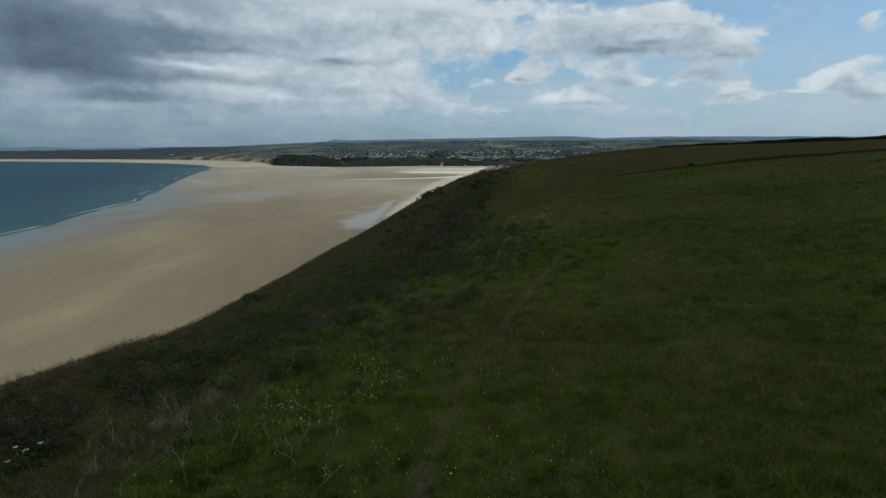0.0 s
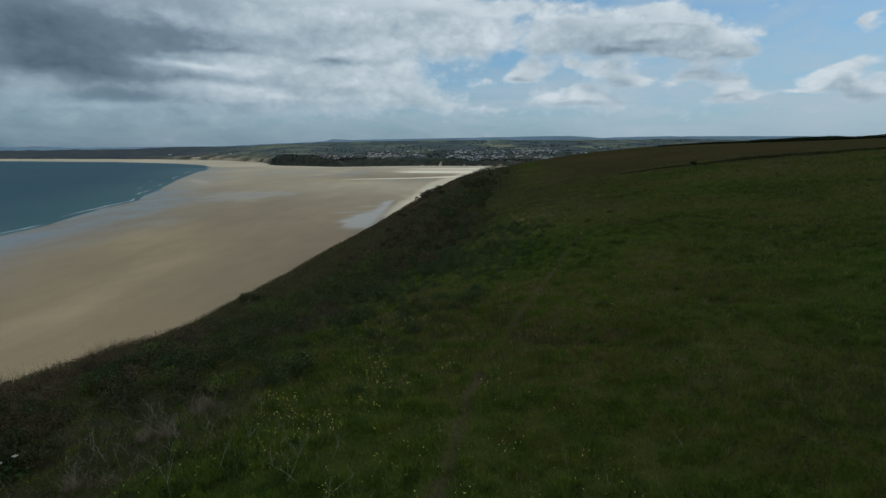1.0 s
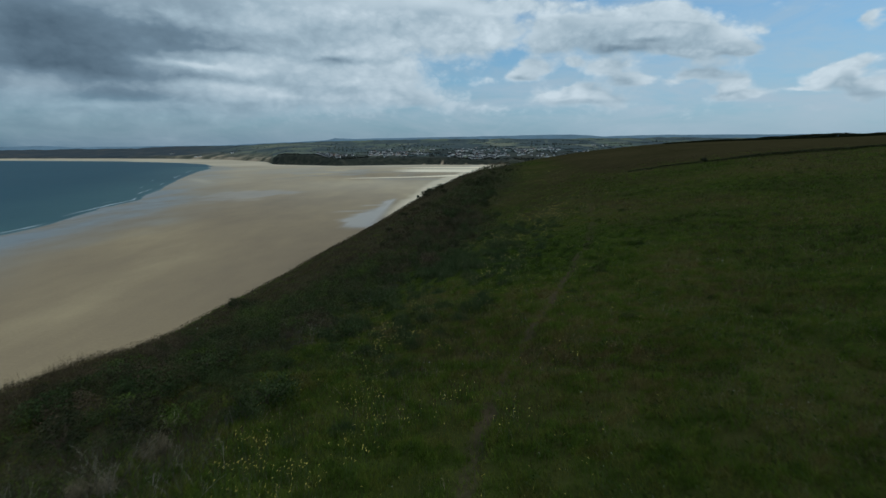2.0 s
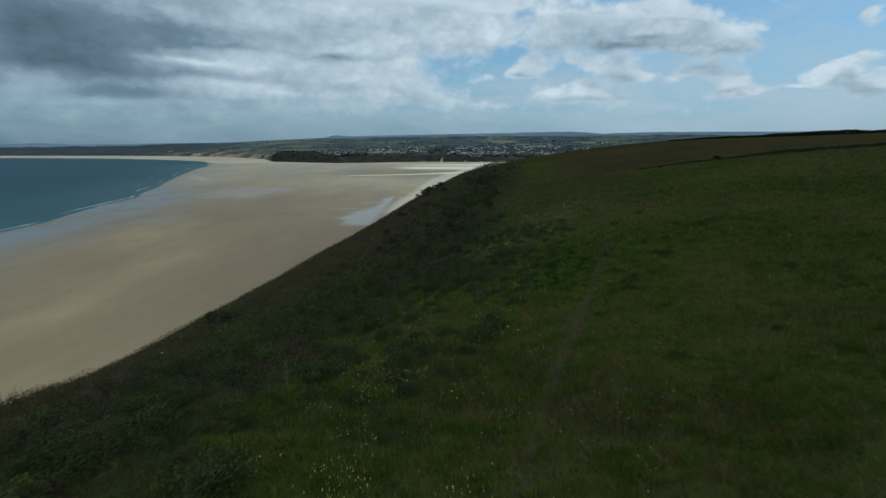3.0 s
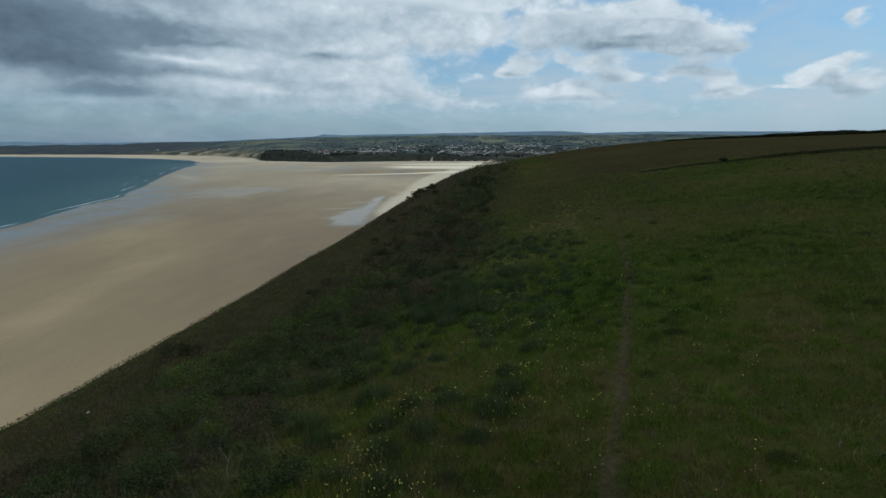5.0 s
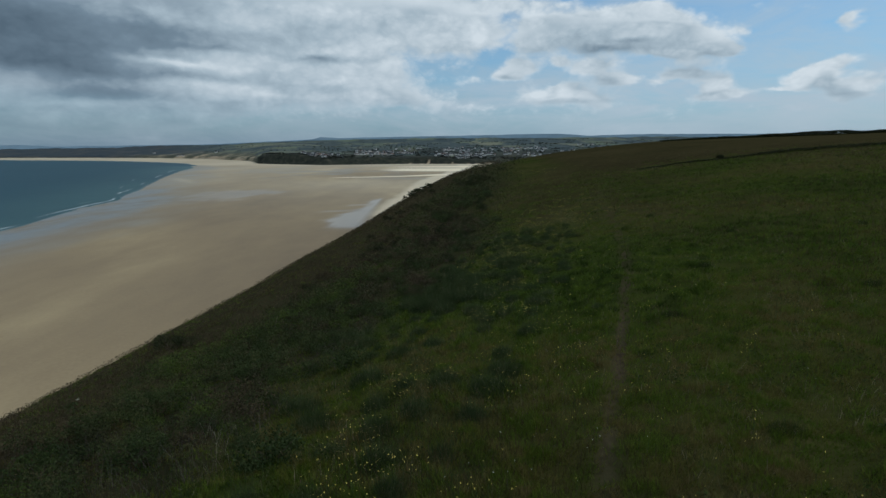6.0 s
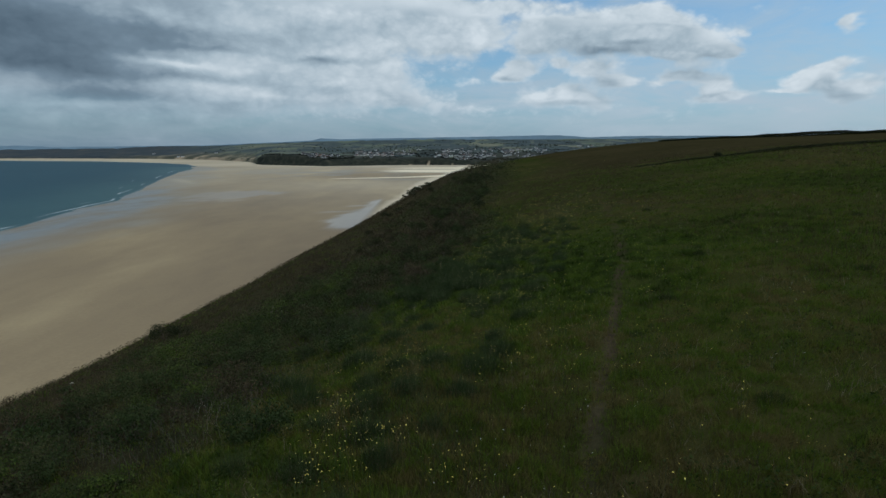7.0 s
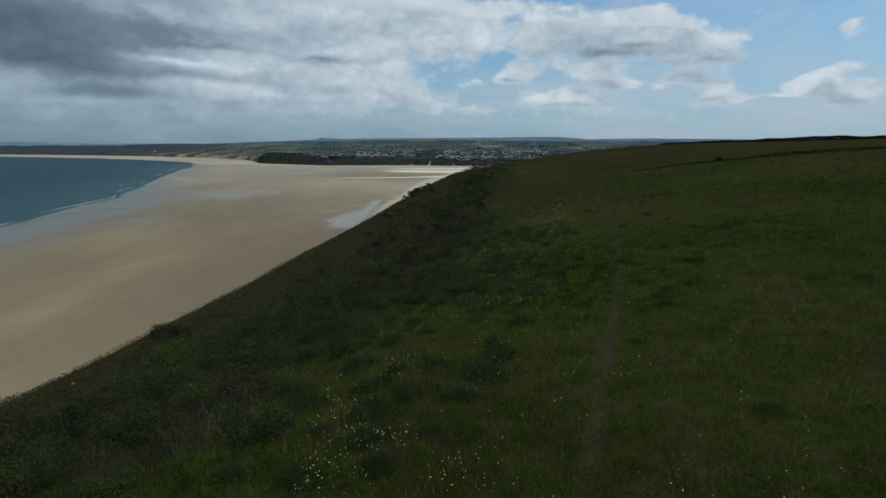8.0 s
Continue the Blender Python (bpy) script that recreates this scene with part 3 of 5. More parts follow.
across = np.concatenate([np.arange(0, 60, 0.6), np.arange(60, 240, 8.0), np.arange(240, 900, 60.0), np.arange(900, 4600, 400.0)])
wx, wy, wf = sheet(across, rows)
off = wx.copy()
wx = shore_x(wy) - off
crest = np.zeros_like(wx)
foam = np.zeros_like(wx)
# breaking crests: metres out, height, half width, and the stretch of shore
for k, (far, tall, broad_, y0, y1) in enumerate(((1.5, 0.06, 1.0, 100, 1700), (9, 0.35, 1.2, 450, 650), (8, 0.30, 1.5, 300, 425), (15, 0.35, 1.3, 680, 790), (24, 0.3, 0.9, 560, 610), (16, 0.35, 1.4, 850, 930), (34, 0.35, 1.2, 780, 840), (18, 0.4, 1.8, 1060, 1190), (24, 0.4, 1.8, 1290, 1440), (46, 0.3, 1.2, 960, 1010))):
    line = far + 5 * (rough(wy, wy * 0, 90.0, 71 + k, 3) - 0.5)
    on = step(y0, y0 + 30, wy) * (1 - step(y1 - 40, y1, wy)) * (0.3 if k == 0 else 0.6 + 0.4 * step(0.35, 0.5, rough(wy, wy * 0, 25.0, 81 + k, 2)))
    hump = np.exp(-((off - line) / broad_) ** 2) * on
    crest, foam = crest + tall * hump, np.maximum(foam, hump)
wz = 0.02 + crest + 0.05 * (rough(wx, wy, 9.0, 70) - 0.5)
sea = new("water", surface("water", np.stack([wx, wy, wz], 1), wf, SEA, shoal=1 - step(0, 190, off), foam=foam))
tagged(sea, "dark blue-green sea with small breaking waves", "sea", kind="structure")
bx, by, bf = sheet(-spaced((770, 1600, 12), (1600, 4600, 60))[::-1], np.linspace(0, 1, 50))
to = bay_y(bx)
since = by.copy()
by = 1700 + (to - 1700) * by
bay = new("water", surface("water", np.stack([bx, by, 0.05 + 0 * bx], 1), bf, SEA, shoal=step(0.75, 1.0, since), foam=0.7 * step(0.965, 1.0, since)))
tagged(bay, "far reach of the blue-green bay", "sea", kind="structure")


# ---- far land ----
COAST = ((-0.854, 2980), (-0.63, 3080), (-0.53, 3050), (-0.42, 2840), (-0.345, 2430), (-0.33, 2240), (-0.325, 2010), (-0.31, 1960), (-0.20, 1835), (-0.03, 2000), (0.07, 1980), (0.3, 2050), (1.2, 2300))
SKYLINE = ((-1.2, -0.006), (-0.854, -0.005), (-0.58, 0.000), (-0.42, 0.004), (-0.31, 0.009), (-0.2, 0.014), (0.0, 0.017), (0.25, 0.019), (0.45, 0.021), (1.2, 0.023))


def land_at(a, s):
    """Far land at the bearing a (tangent) and the share s of the way from the coast to the hills."""
    start = np.interp(a, *zip(*COAST))
    depth = start + (4150 - start) * s
    top = np.interp(a, *zip(*SKYLINE))
    head = step(-0.3275, -0.3225, a) * (1 - step(0.10, 0.16, a))
    bluff = 0.25 + 0.19 * step(-0.33, -0.30, a) * (1 - step(-0.26, -0.19, a)) - 0.10 * step(0.0, 0.06, a)
    rise = head * (bluff * step(0.0, 0.022, s) + (1 - bluff) * s ** 0.85) + (1 - head) * (0.12 * step(0, 0.05, s) + 0.88 * s ** 0.75)
    slope = -60 / start + (top + 60 / start) * rise
    x, y = a * depth, depth
    bumps = (rough(x, y, 420.0, 91, 4) - 0.5) * 18 * step(0.03, 0.3, s) + (rough(x, y, 60.0, 92, 3) - 0.5) * 10 * step(0.0, 0.03, s)
    return x, y, 60 + depth * slope + bumps, head


fa, fs, ff = sheet(spaced((-1.15, -0.36, 0.0055), (-0.36, 0.16, 0.0017), (0.16, 1.15, 0.0055)), np.unique(np.r_[np.linspace(0, 0.05, 14), np.linspace(0.05, 0.3, 40), np.linspace(0.3, 1, 60)]))
fx, fy, fz, head = land_at(fa, fs)
dune = (1 - head) * (1 - step(0.05, 0.20 + 0.25 * step(-0.52, -0.42, fa), fs + 0.10 * (rough(fx, fy, 250.0, 93) - 0.5))) * (1 - step(0.12, 0.3, fa))
scarp = head * (1 - step(0.05, 0.10, fs + 0.05 * (rough(fx, fy, 120.0, 94) - 0.5)))
town = step(-0.25, -0.2, fa) * (1 - step(0.25, 0.35, fa)) * (1 - step(0.3, 0.5, fs)) * step(0.38, 0.5, rough(fx, fy * 0.5, 120.0, 98, 3))
scarp = np.maximum(scarp, 0.8 * town)
# sandy scars where paths and slips come down the headland: bearing, half width, height as a share of the way inland
scar = 0 * fa
for a_, w_, s_ in ((-0.036, 0.004, 0.006), (-0.002, 0.0042, 0.015), (0.043, 0.0022, 0.011), (0.050, 0.012, 0.004), (0.074, 0.005, 0.008), (0.092, 0.009, 0.005), (0.112, 0.010, 0.010), (-0.014, 0.006, 0.004), (-0.405, 0.022, 0.05), (-0.47, 0.010, 0.10), (-0.36, 0.014, 0.03), (-0.44, 0.006, 0.16)):
    lean_ = a_ + 0.2 * (fs - 0.012)
    scar = np.maximum(scar, np.exp(-((fa - lean_) / w_) ** 2) * (1 - step(0.6 * s_, 1.2 * s_, fs)))
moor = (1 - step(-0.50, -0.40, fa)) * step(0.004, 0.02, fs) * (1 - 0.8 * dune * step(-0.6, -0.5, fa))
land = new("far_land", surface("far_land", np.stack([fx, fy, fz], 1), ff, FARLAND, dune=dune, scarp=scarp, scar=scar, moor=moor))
tagged(land, "far coast with dunes, headland, haze-tinted fields and woods", "coast", kind="structure")
# backdrop strip of hills, its haze painted in by the material
ra, rs, rf = sheet(np.linspace(-1.1, 1.1, 500), np.linspace(0, 1, 4))
ridge = np.interp(ra, (-1.1, -0.9, -0.80, -0.76, -0.70, -0.4, -0.22, -0.205, -0.17, -0.09, 0.02, 0.13, 0.24, 0.30, 0.40, 0.56, 1.1),
                  (-0.002, 0.000, 0.0025, 0.004, 0.001, 0.006, 0.015, 0.0195, 0.0175, 0.020, 0.022, 0.0245, 0.027, 0.0235, 0.0265, 0.0275, 0.029))
ridge = ridge + 0.0012 * (rough(ra * 100, ra * 0, 2.5, 96) - 0.5)
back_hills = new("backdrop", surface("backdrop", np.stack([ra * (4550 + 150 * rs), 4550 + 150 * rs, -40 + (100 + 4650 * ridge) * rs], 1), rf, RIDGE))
tagged(back_hills, "horizon hills with haze in their blue-grey colour", "hills", kind="structure")


# ---- plants ----
rng = np.random.default_rng(7)


def laid(x, y):
    """Height of the turf, with its humps."""
    return ground_at(x, y) + humps(x, y)


def fan(count, nearest, furthest, middle=0.0, half=1.0):
    """Places strewn ever thinner with distance over the clifftop."""
    start = rng.choice([2.0, 8.0], count)
    r = nearest * (furthest / nearest) ** rng.random(count)
    a = middle + half * (2 * rng.random(count) - 1)
    behind = rng.random(count) < 0.2
    start = np.where(behind, -8 + 14 * rng.random(count), start)
    r = np.where(behind, 17 * np.sqrt(rng.random(count)), r)
    a = np.where(behind, 2 * np.pi * rng.random(count), a)
    r = np.maximum(r, 0.3)
    keep_ = behind | (rng.random(count) < 0.12 + 0.88 * step(3.8, 7.0, r))
    return (r * np.sin(a))[keep_], (start + r * np.cos(a))[keep_], np.where(behind, 13.0, np.maximum(r, 5.0))[keep_]


def blades(x, y, z, tall, wide, lean=0.6):
    """One slim bent blade (two faces) at each place."""
    n = len(x)
    turn, bow = rng.random(n) * 2 * np.pi, lean * tall * (0.25 + 0.75 * rng.random(n))
    face = turn + np.pi / 2 + rng.normal(0, 0.4, n)
    sx_, sy_ = 0.5 * wide * np.cos(face), 0.5 * wide * np.sin(face)
    dx, dy = bow * np.cos(turn), bow * np.sin(turn)
    v = np.empty((n, 4, 3))
    v[:, 0] = np.stack([x - sx_, y - sy_, z], 1)
    v[:, 1] = np.stack([x + sx_, y + sy_, z], 1)
    v[:, 2] = np.stack([x + 0.4 * dx + 0.8 * sx_, y + 0.4 * dy + 0.8 * sy_, z + 0.62 * tall], 1)
    v[:, 3] = np.stack([x + dx, y + dy, z + tall * (1 - 0.25 * (bow / np.maximum(tall, 1e-3)) ** 2)], 1)
    k = np.arange(n)[:, None] * 4
    f = np.concatenate([k + [0, 1, 2], k + [0, 2, 3]], 1).reshape(-1, 3)
    return v.reshape(-1, 3), f


def spikes(x, y, z, tall, wide, lean=0.8):
    """One slim pointed blade (one face) at each place."""
    n = len(x)
    turn, bow = rng.random(n) * 2 * np.pi, lean * tall * rng.random(n)
    face = rng.random(n) * np.pi
    sx_, sy_ = 0.5 * wide * np.cos(face), 0.5 * wide * np.sin(face)
    tip = np.stack([x + bow * np.cos(turn), y + bow * np.sin(turn), z + tall * (1 - 0.2 * lean * rng.random(n))], 1)
    v = np.stack([np.stack([x - sx_, y - sy_, z], 1), np.stack([x + sx_, y + sy_, z], 1), tip], 1)
    return v.reshape(-1, 3), np.arange(3 * n).reshape(-1, 3)


def leaves(p, size, out=None):
    """One rhombic leaf at each place of p, turned at random, rather facing out."""
    n = len(p)
    a, b = rng.normal(size=(n, 3)), rng.normal(size=(n, 3))
    if out is not None:
        a = a - 0.7 * (a * out).sum(1, keepdims=True) * out
    a /= np.linalg.norm(a, axis=1, keepdims=True)
    b = np.cross(a, b)
    b /= np.linalg.norm(b, axis=1, keepdims=True)
    s = np.asarray(size, float).reshape(-1, 1)
    v = np.stack([p - a * s, p + b * s * 0.5, p + a * s, p - b * s * 0.5], 1).reshape(-1, 3)
    return v, np.arange(4 * n).reshape(-1, 4)


def tubes(lines, sides=5):
    """Tapered tubes along lines of (points, first radius, last radius), as quads."""
    vs, fs, base = [], [], 0
    for pts, r0, r1 in lines:
        pts = np.asarray(pts, float)
        n = len(pts)
        along = np.gradient(pts, axis=0)
        along /= np.linalg.norm(along, axis=1, keepdims=True) + 1e-9
        side = np.cross(along, (0.31, 0.17, 0.94) if abs(along[0][2]) < 0.9 else (1, 0, 0.1))
        side /= np.linalg.norm(side, axis=1, keepdims=True) + 1e-9
        other = np.cross(along, side)
        r = np.linspace(r0, r1, n)[:, None, None]
        t = np.linspace(0, 2 * np.pi, sides, endpoint=False)[None, :, None]
        vs.append((pts[:, None] + r * (np.cos(t) * side[:, None] + np.sin(t) * other[:, None])).reshape(-1, 3))
        i = (np.arange(n - 1)[:, None] * sides + np.arange(sides)[None, :]).ravel()
        j = (np.arange(n - 1)[:, None] * sides + (np.arange(sides)[None, :] + 1) % sides).ravel()
        fs.append(base + np.stack([i, j, j + sides, i + sides], 1))
        base += n * sides
    return np.concatenate(vs), np.concatenate(fs)


def part(name, data, parent, label=""):
    ob = new(name, data)
    ob.parent = parent
    return tagged(ob, label) if label else ob


def stand(maker, x, y, turn=0.0, size=1.0, sink=0.0):
    z = float(laid(np.array([x]), np.array([y]))[0]) - sink
    return copy_thing(maker, pose(x, y, z, 0, 0, turn) @ Matrix.Diagonal((size, size, size, 1)))


def gone(ob):
    for o in (*ob.children_recursive, ob):
        bpy.data.objects.remove(o)


def strew(kinds, places, group):
    """Copies of the kinds, in turn, at places of (x, y, size)."""
    for k, (x, y, size) in enumerate(places):
        maker = kinds[k % len(kinds)]
        made = stand(maker, float(x), float(y), float(rng.random() * 360), 1.0, 0.03)
        made.scale = (size * (0.9 + 0.25 * rng.random()), size, size * (0.85 + 0.3 * rng.random()))
        tagged(made, group=group)


# meadow grass, in tufts, kept off the trodden path and out of the scrub
x, y, r = fan(150000, 4.0, 75.0)
keep = (rng.random(len(x)) > 0.95 * worn_at(x, y)) & (rng.random(len(x)) > 0.8 * heath_at(x, y)) & (y < 70) & (rng.random(len(x)) > 0.7 * fallow_at(x, y))
x, y, r = x[keep], y[keep], r[keep]
lush = rough(x, y, 0.38, 31, 3)
field = rough(x, y, 6.0, 33, 3)
tall = (0.058 + 0.11 * step(0.40, 0.60, lush) * (0.5 + 0.5 * field) + 0.025 * field) * (1 - 0.5 * worn_at(x, y)) * (1 - 0.35 * step(40, 70, y))
per = 9
bx_, by_, br_ = np.repeat(x, per), np.repeat(y, per), np.repeat(r, per)
reach = 0.035 + 0.0035 * br_
bx_, by_ = bx_ + rng.normal(0, 1, len(bx_)) * reach, by_ + rng.normal(0, 1, len(bx_)) * reach
bt = np.repeat(tall, per) * (0.6 + 0.7 * rng.random(len(bx_)))
v, f = spikes(bx_, by_, laid(bx_, by_) - 0.02, bt, 0.0065 + 0.00085 * br_, 1.0)
tagged(new("meadow_grass", surface("meadow_grass", v, f, MEADOW, False)), "tussocky green meadow grass with browner drifts", "grass", kind="stuff")

# a belt of soft grey-green fescue between the meadow and the scrub
x, y, r = fan(300000, 4.5, 60.0, -0.15, 0.6)
clump = step(0.46, 0.60, rough(x, y, 1.6, 48, 2))
u = inland(x, y) + 3.0 * (rough(x, y, 4.0, 34) - 0.5)
keep = (rng.random(len(x)) < (0.15 + 0.4 * clump) * step(7.2, 8.6, u) * (1 - step(10.6 + 2.2 * step(16, 21, y), 12.4 + 2.4 * step(16, 21, y), u))) & (worn_at(x, y) < 0.1) & (y < 60)
x, y, r = x[keep], y[keep], r[keep]
tall = 0.08 + 0.30 * rough(x, y, 0.9, 35, 2) ** 1.5
v, f = spikes(x, y, laid(x, y) - 0.02, tall * (0.6 + 0.6 * rng.random(len(x))), 0.003 + 0.0005 * r, 1.2)
tagged(new("fescue_grass", surface("fescue_grass", v, f, TUSSOCK, False)), "soft dark grey-green fescue grass beside the scrub", "grass", kind="stuff")

# flat rosettes of dock and plantain, which fleck the turf
x, y, r = fan(5000, 5.0, 60.0)
keep = (worn_at(x, y) < 0.2) & (heath_at(x, y) < 0.4) & (rough(x, y, 2.5, 39, 3) > 0.42)
x, y, r = np.repeat(x[keep], 11), np.repeat(y[keep], 11), np.repeat(r[keep], 11)
x, y = x + rng.normal(0, 0.07, len(x)), y + rng.normal(0, 0.07, len(x))
v, f = leaves(np.stack([x, y, laid(x, y) + 0.06 + 0.12 * rng.random(len(x))], 1), 0.012 + 0.018 * rng.random(len(x)) + 0.0002 * r, np.tile((0.0, 0.0, 1.0), (len(x), 1)))
WEED = leafy("dock_leaf", [(0.05, (0.020, 0.034, 0.007)), (0.6, (0.036, 0.058, 0.012)), (0.95, (0.066, 0.060, 0.022))], 0.6, spread=0.4)
tagged(new("broadleaf_weeds", surface("broadleaf_weeds", v, f, WEED, False)), "dark dock and plantain leaves among the grass", "weeds", kind="stuff")

# pale dead blades scattered in the sward
x, y, r = fan(30000, 4.5, 60.0)
keep = (worn_at(x, y) < 0.3) & (heath_at(x, y) < 0.6) & (rough(x, y, 1.2, 43, 3) > 0.5)
x, y, r = x[keep], y[keep], r[keep]
v, f = spikes(x, y, laid(x, y), 0.10 + 0.16 * rng.random(len(x)), 0.003 + 0.0004 * r, 1.0)
tagged(new("dead_grass_blades", surface("dead_grass_blades", v, f, STRAW, False)), "pale dead grass blades in the meadow", "grass", kind="stuff")

# brown seed heads and dead stalks among the grass
x, y, r = fan(180000, 5.0, 75.0)
# brown patches of sorrel and dock: x, y, reach across and along
BROWN = ((10.7, 32.1, 1.2, 1.9), (12.3, 28.4, 1.1, 1.7), (13.7, 27.6, 1.1, 1.7), (12.8, 21.3, 0.9, 1.4), (15.4, 22.8, 1.0, 1.5), (8.7, 16.7, 0.7, 1.0), (9.2, 13.8, 0.6, 0.9), (16.8, 29.9, 1.2, 1.9), (2.3, 12.7, 0.5, 0.7), (17.3, 22.7, 1.0, 1.6))
dryness = rough(x, y, 7.0, 36, 4) + 0.35 * sum(np.exp(-((x - a) / c) ** 2 - ((y - b) / d) ** 2) for a, b, c, d in BROWN) + 0.7 * np.exp(-((x - 13.5) ** 2 / 18 + (y - 21.5) ** 2 / 9)) + 0.55 * np.exp(-((x - 12.8) ** 2 / 8 + (y - 28.5) ** 2 / 6)) + 0.3 * np.exp(-((x - 5.3) ** 2 + (y - 20.3) ** 2) / 0.8)
dryness = dryness + 0.10 * step(8, 18, x) + 0.09 * step(22, 38, y)
keep = (rng.random(len(x)) < step(0.48, 0.76, dryness)) & (worn_at(x, y) < 0.2) & (y < 75)
x, y, r = x[keep], y[keep], r[keep]
v, f = spikes(x, y, laid(x, y), 0.10 + 0.18 * rng.random(len(x)), 0.003 + 0.0006 * r, 0.6)
DRY = leafy("dry_seedhead", [(0.05, (0.040, 0.030, 0.015)), (0.6, (0.075, 0.058, 0.028)), (0.95, (0.14, 0.11, 0.058))], 0.4)
tagged(new("dry_seedheads", surface("dry_seedheads", v, f, DRY, False)), "dry brown sorrel and grass seed heads", "weeds", kind="stuff")

def mounds(x, y, cell, seed):
    """Height of round bushes that crowd together, about a cell apart, and a shade of its own for each."""
    i, j = np.floor(x / cell), np.floor(y / cell)
    best, tint = np.zeros_like(x), np.full_like(x, 0.5)
    for di in (-1, 0, 1):
        for dj in (-1, 0, 1):
            one = [lattice(i + di, j + dj, seed + k) for k in range(4)]
            reach_ = cell * (0.34 + 0.40 * one[2])
            d2 = (x - (i + di + one[0]) * cell) ** 2 + (y - (j + dj + one[1]) * cell) ** 2
            up = np.sqrt(np.clip(1 - d2 / reach_ ** 2, 0, 1)) * (0.25 + reach_)
            tint = np.where(up > best, one[3], tint)
            best = np.maximum(best, up)
    return best, tint


# scrub: a low uneven canopy of small leaves over the brink
x, y, r = fan(680000, 4.5, 120.0, -0.36, 0.62)
thick_ = heath_at(x, y)
u = inland(x, y)
swell_, shade_ = mounds(x, y, 0.85, 54)
great, patch_ = mounds(x, y, 2.6, 58)
small_, _ = mounds(x, y, 0.42, 62)
keep = (rng.random(len(x)) < 0.42 + 1.5 * np.maximum(np.maximum(swell_, 0.5 * great), small_ * 1.2) ** 1.3)
keep &= (rng.random(len(x)) < thick_ * (1 - 0.8 * (1 - step(2.2, 4.4, u + 2 * (rough(x, y, 3.0, 23) - 0.5))) * step(14, 20, y))) & (u > -14)
x, y, r, u, swell_, shade_, great, patch_, small_ = [q[keep] for q in (x, y, r, u, swell_, shade_, great, patch_, small_)]
shade_ = 0.55 * shade_ + 0.45 * patch_
swell_ = 0.75 * swell_ + 0.35 * great * step(14, 24, y) + 0.5 * small_
canopy = (0.04 + (0.95 + 0.25 * step(3.5, 5.5, u) * step(12, 18, y)) * (0.80 * swell_ + 0.28 * rough(x, y, 0.5, 22, 3) ** 1.8)) * (0.25 + 0.75 * step(-1.0, 5.0, u)) * (0.75 + 0.25 * step(12, 20, y))
z = laid(x, y) + canopy * rng.random(len(x)) ** 0.2
brown = 0.3 * rng.random(len(x)) + 0.7 * shade_ < 0.55 * (1 - step(2.0, 4.6, u + 1.6 * (rough(x, y, 2.2, 57, 2) - 0.5))) + 0.08 + 0.22 * step(26, 40, y) * (1 - step(9.0, 11.0, u)) + 0.40 * (1 - step(10, 14, y)) * (1 - step(6.0, 8.0, u)) + 0.40 * step(0.54, 0.64, rough(x, y, 2.6 + 4.0 * step(20, 30, y), 45, 3))
RUSSET = leafy("russet_leaf", [(0.05, (0.023, 0.018, 0.011)), (0.5, (0.066, 0.051, 0.030)), (0.95, (0.134, 0.100, 0.058))], 0.4, spread=0.2)
for name, some, leaf, label in (("heath_scrub", ~brown, SCRUB, "low dark green heath scrub on the cliff edge"), ("heather_scrub", brown, RUSSET, "low russet heather scrub on the cliff edge")):
    v, f = leaves(np.stack([x, y, z], 1)[some], (0.006 + 0.00098 * r)[some])
    tagged(new(name, surface(name, v, f, leaf, False)), label, "scrub", kind="stuff")

# bare grey twigs of dead gorse standing through the scrub
x, y, r = fan(60000, 6.0, 60.0, -0.36, 0.62)
u = inland(x, y)
keep = (u > 3.8) & (u < 8.8) & (rough(x, y, 2.4, 47, 3) > 0.56) & (rng.random(len(x)) < 0.6)
x, y, r = x[keep], y[keep], r[keep]
v, f = spikes(x, y, laid(x, y) + 0.1, 0.22 + 0.3 * rng.random(len(x)), 0.003 + 0.0004 * r, 0.8)
BARE = leafy("bare_twig", [(0.05, (0.05, 0.045, 0.036)), (0.6, (0.085, 0.076, 0.060)), (0.95, (0.14, 0.125, 0.10))], 0.5, through_light=0.0)
tagged(new("bare_twigs", surface("bare_twigs", v, f, BARE, False)), "bare grey twigs of dead gorse in the scrub", "twigs", kind="stuff")

# wiry dead grass along the brink
x, y, r = fan(260000, 5.0, 110.0, -0.36, 0.62)
u = inland(x, y)
keep = (np.abs(u - 1.0 + 3 * (rough(x, y, 4.0, 24) - 0.5)) < 3.6)
x, y, r = x[keep], y[keep], r[keep]
shaggy = 1 + 0.9 * step(0.52, 0.68, rough(x, y, 1.5, 44, 2)) * (1 - step(17, 24, y))
v, f = spikes(x, y, laid(x, y), (0.12 + 0.24 * rng.random(len(x))) * shaggy, 0.003 + 0.0004 * r, 0.6)
BRINK = leafy("brink_grass", [(0.05, (0.034, 0.028, 0.015)), (0.5, (0.068, 0.052, 0.028)), (0.95, (0.12, 0.095, 0.052))], 0.3)
tagged(new("brink_grass", surface("brink_grass", v, f, BRINK, False)), "wiry brown grass along the cliff edge", "grass", kind="stuff")


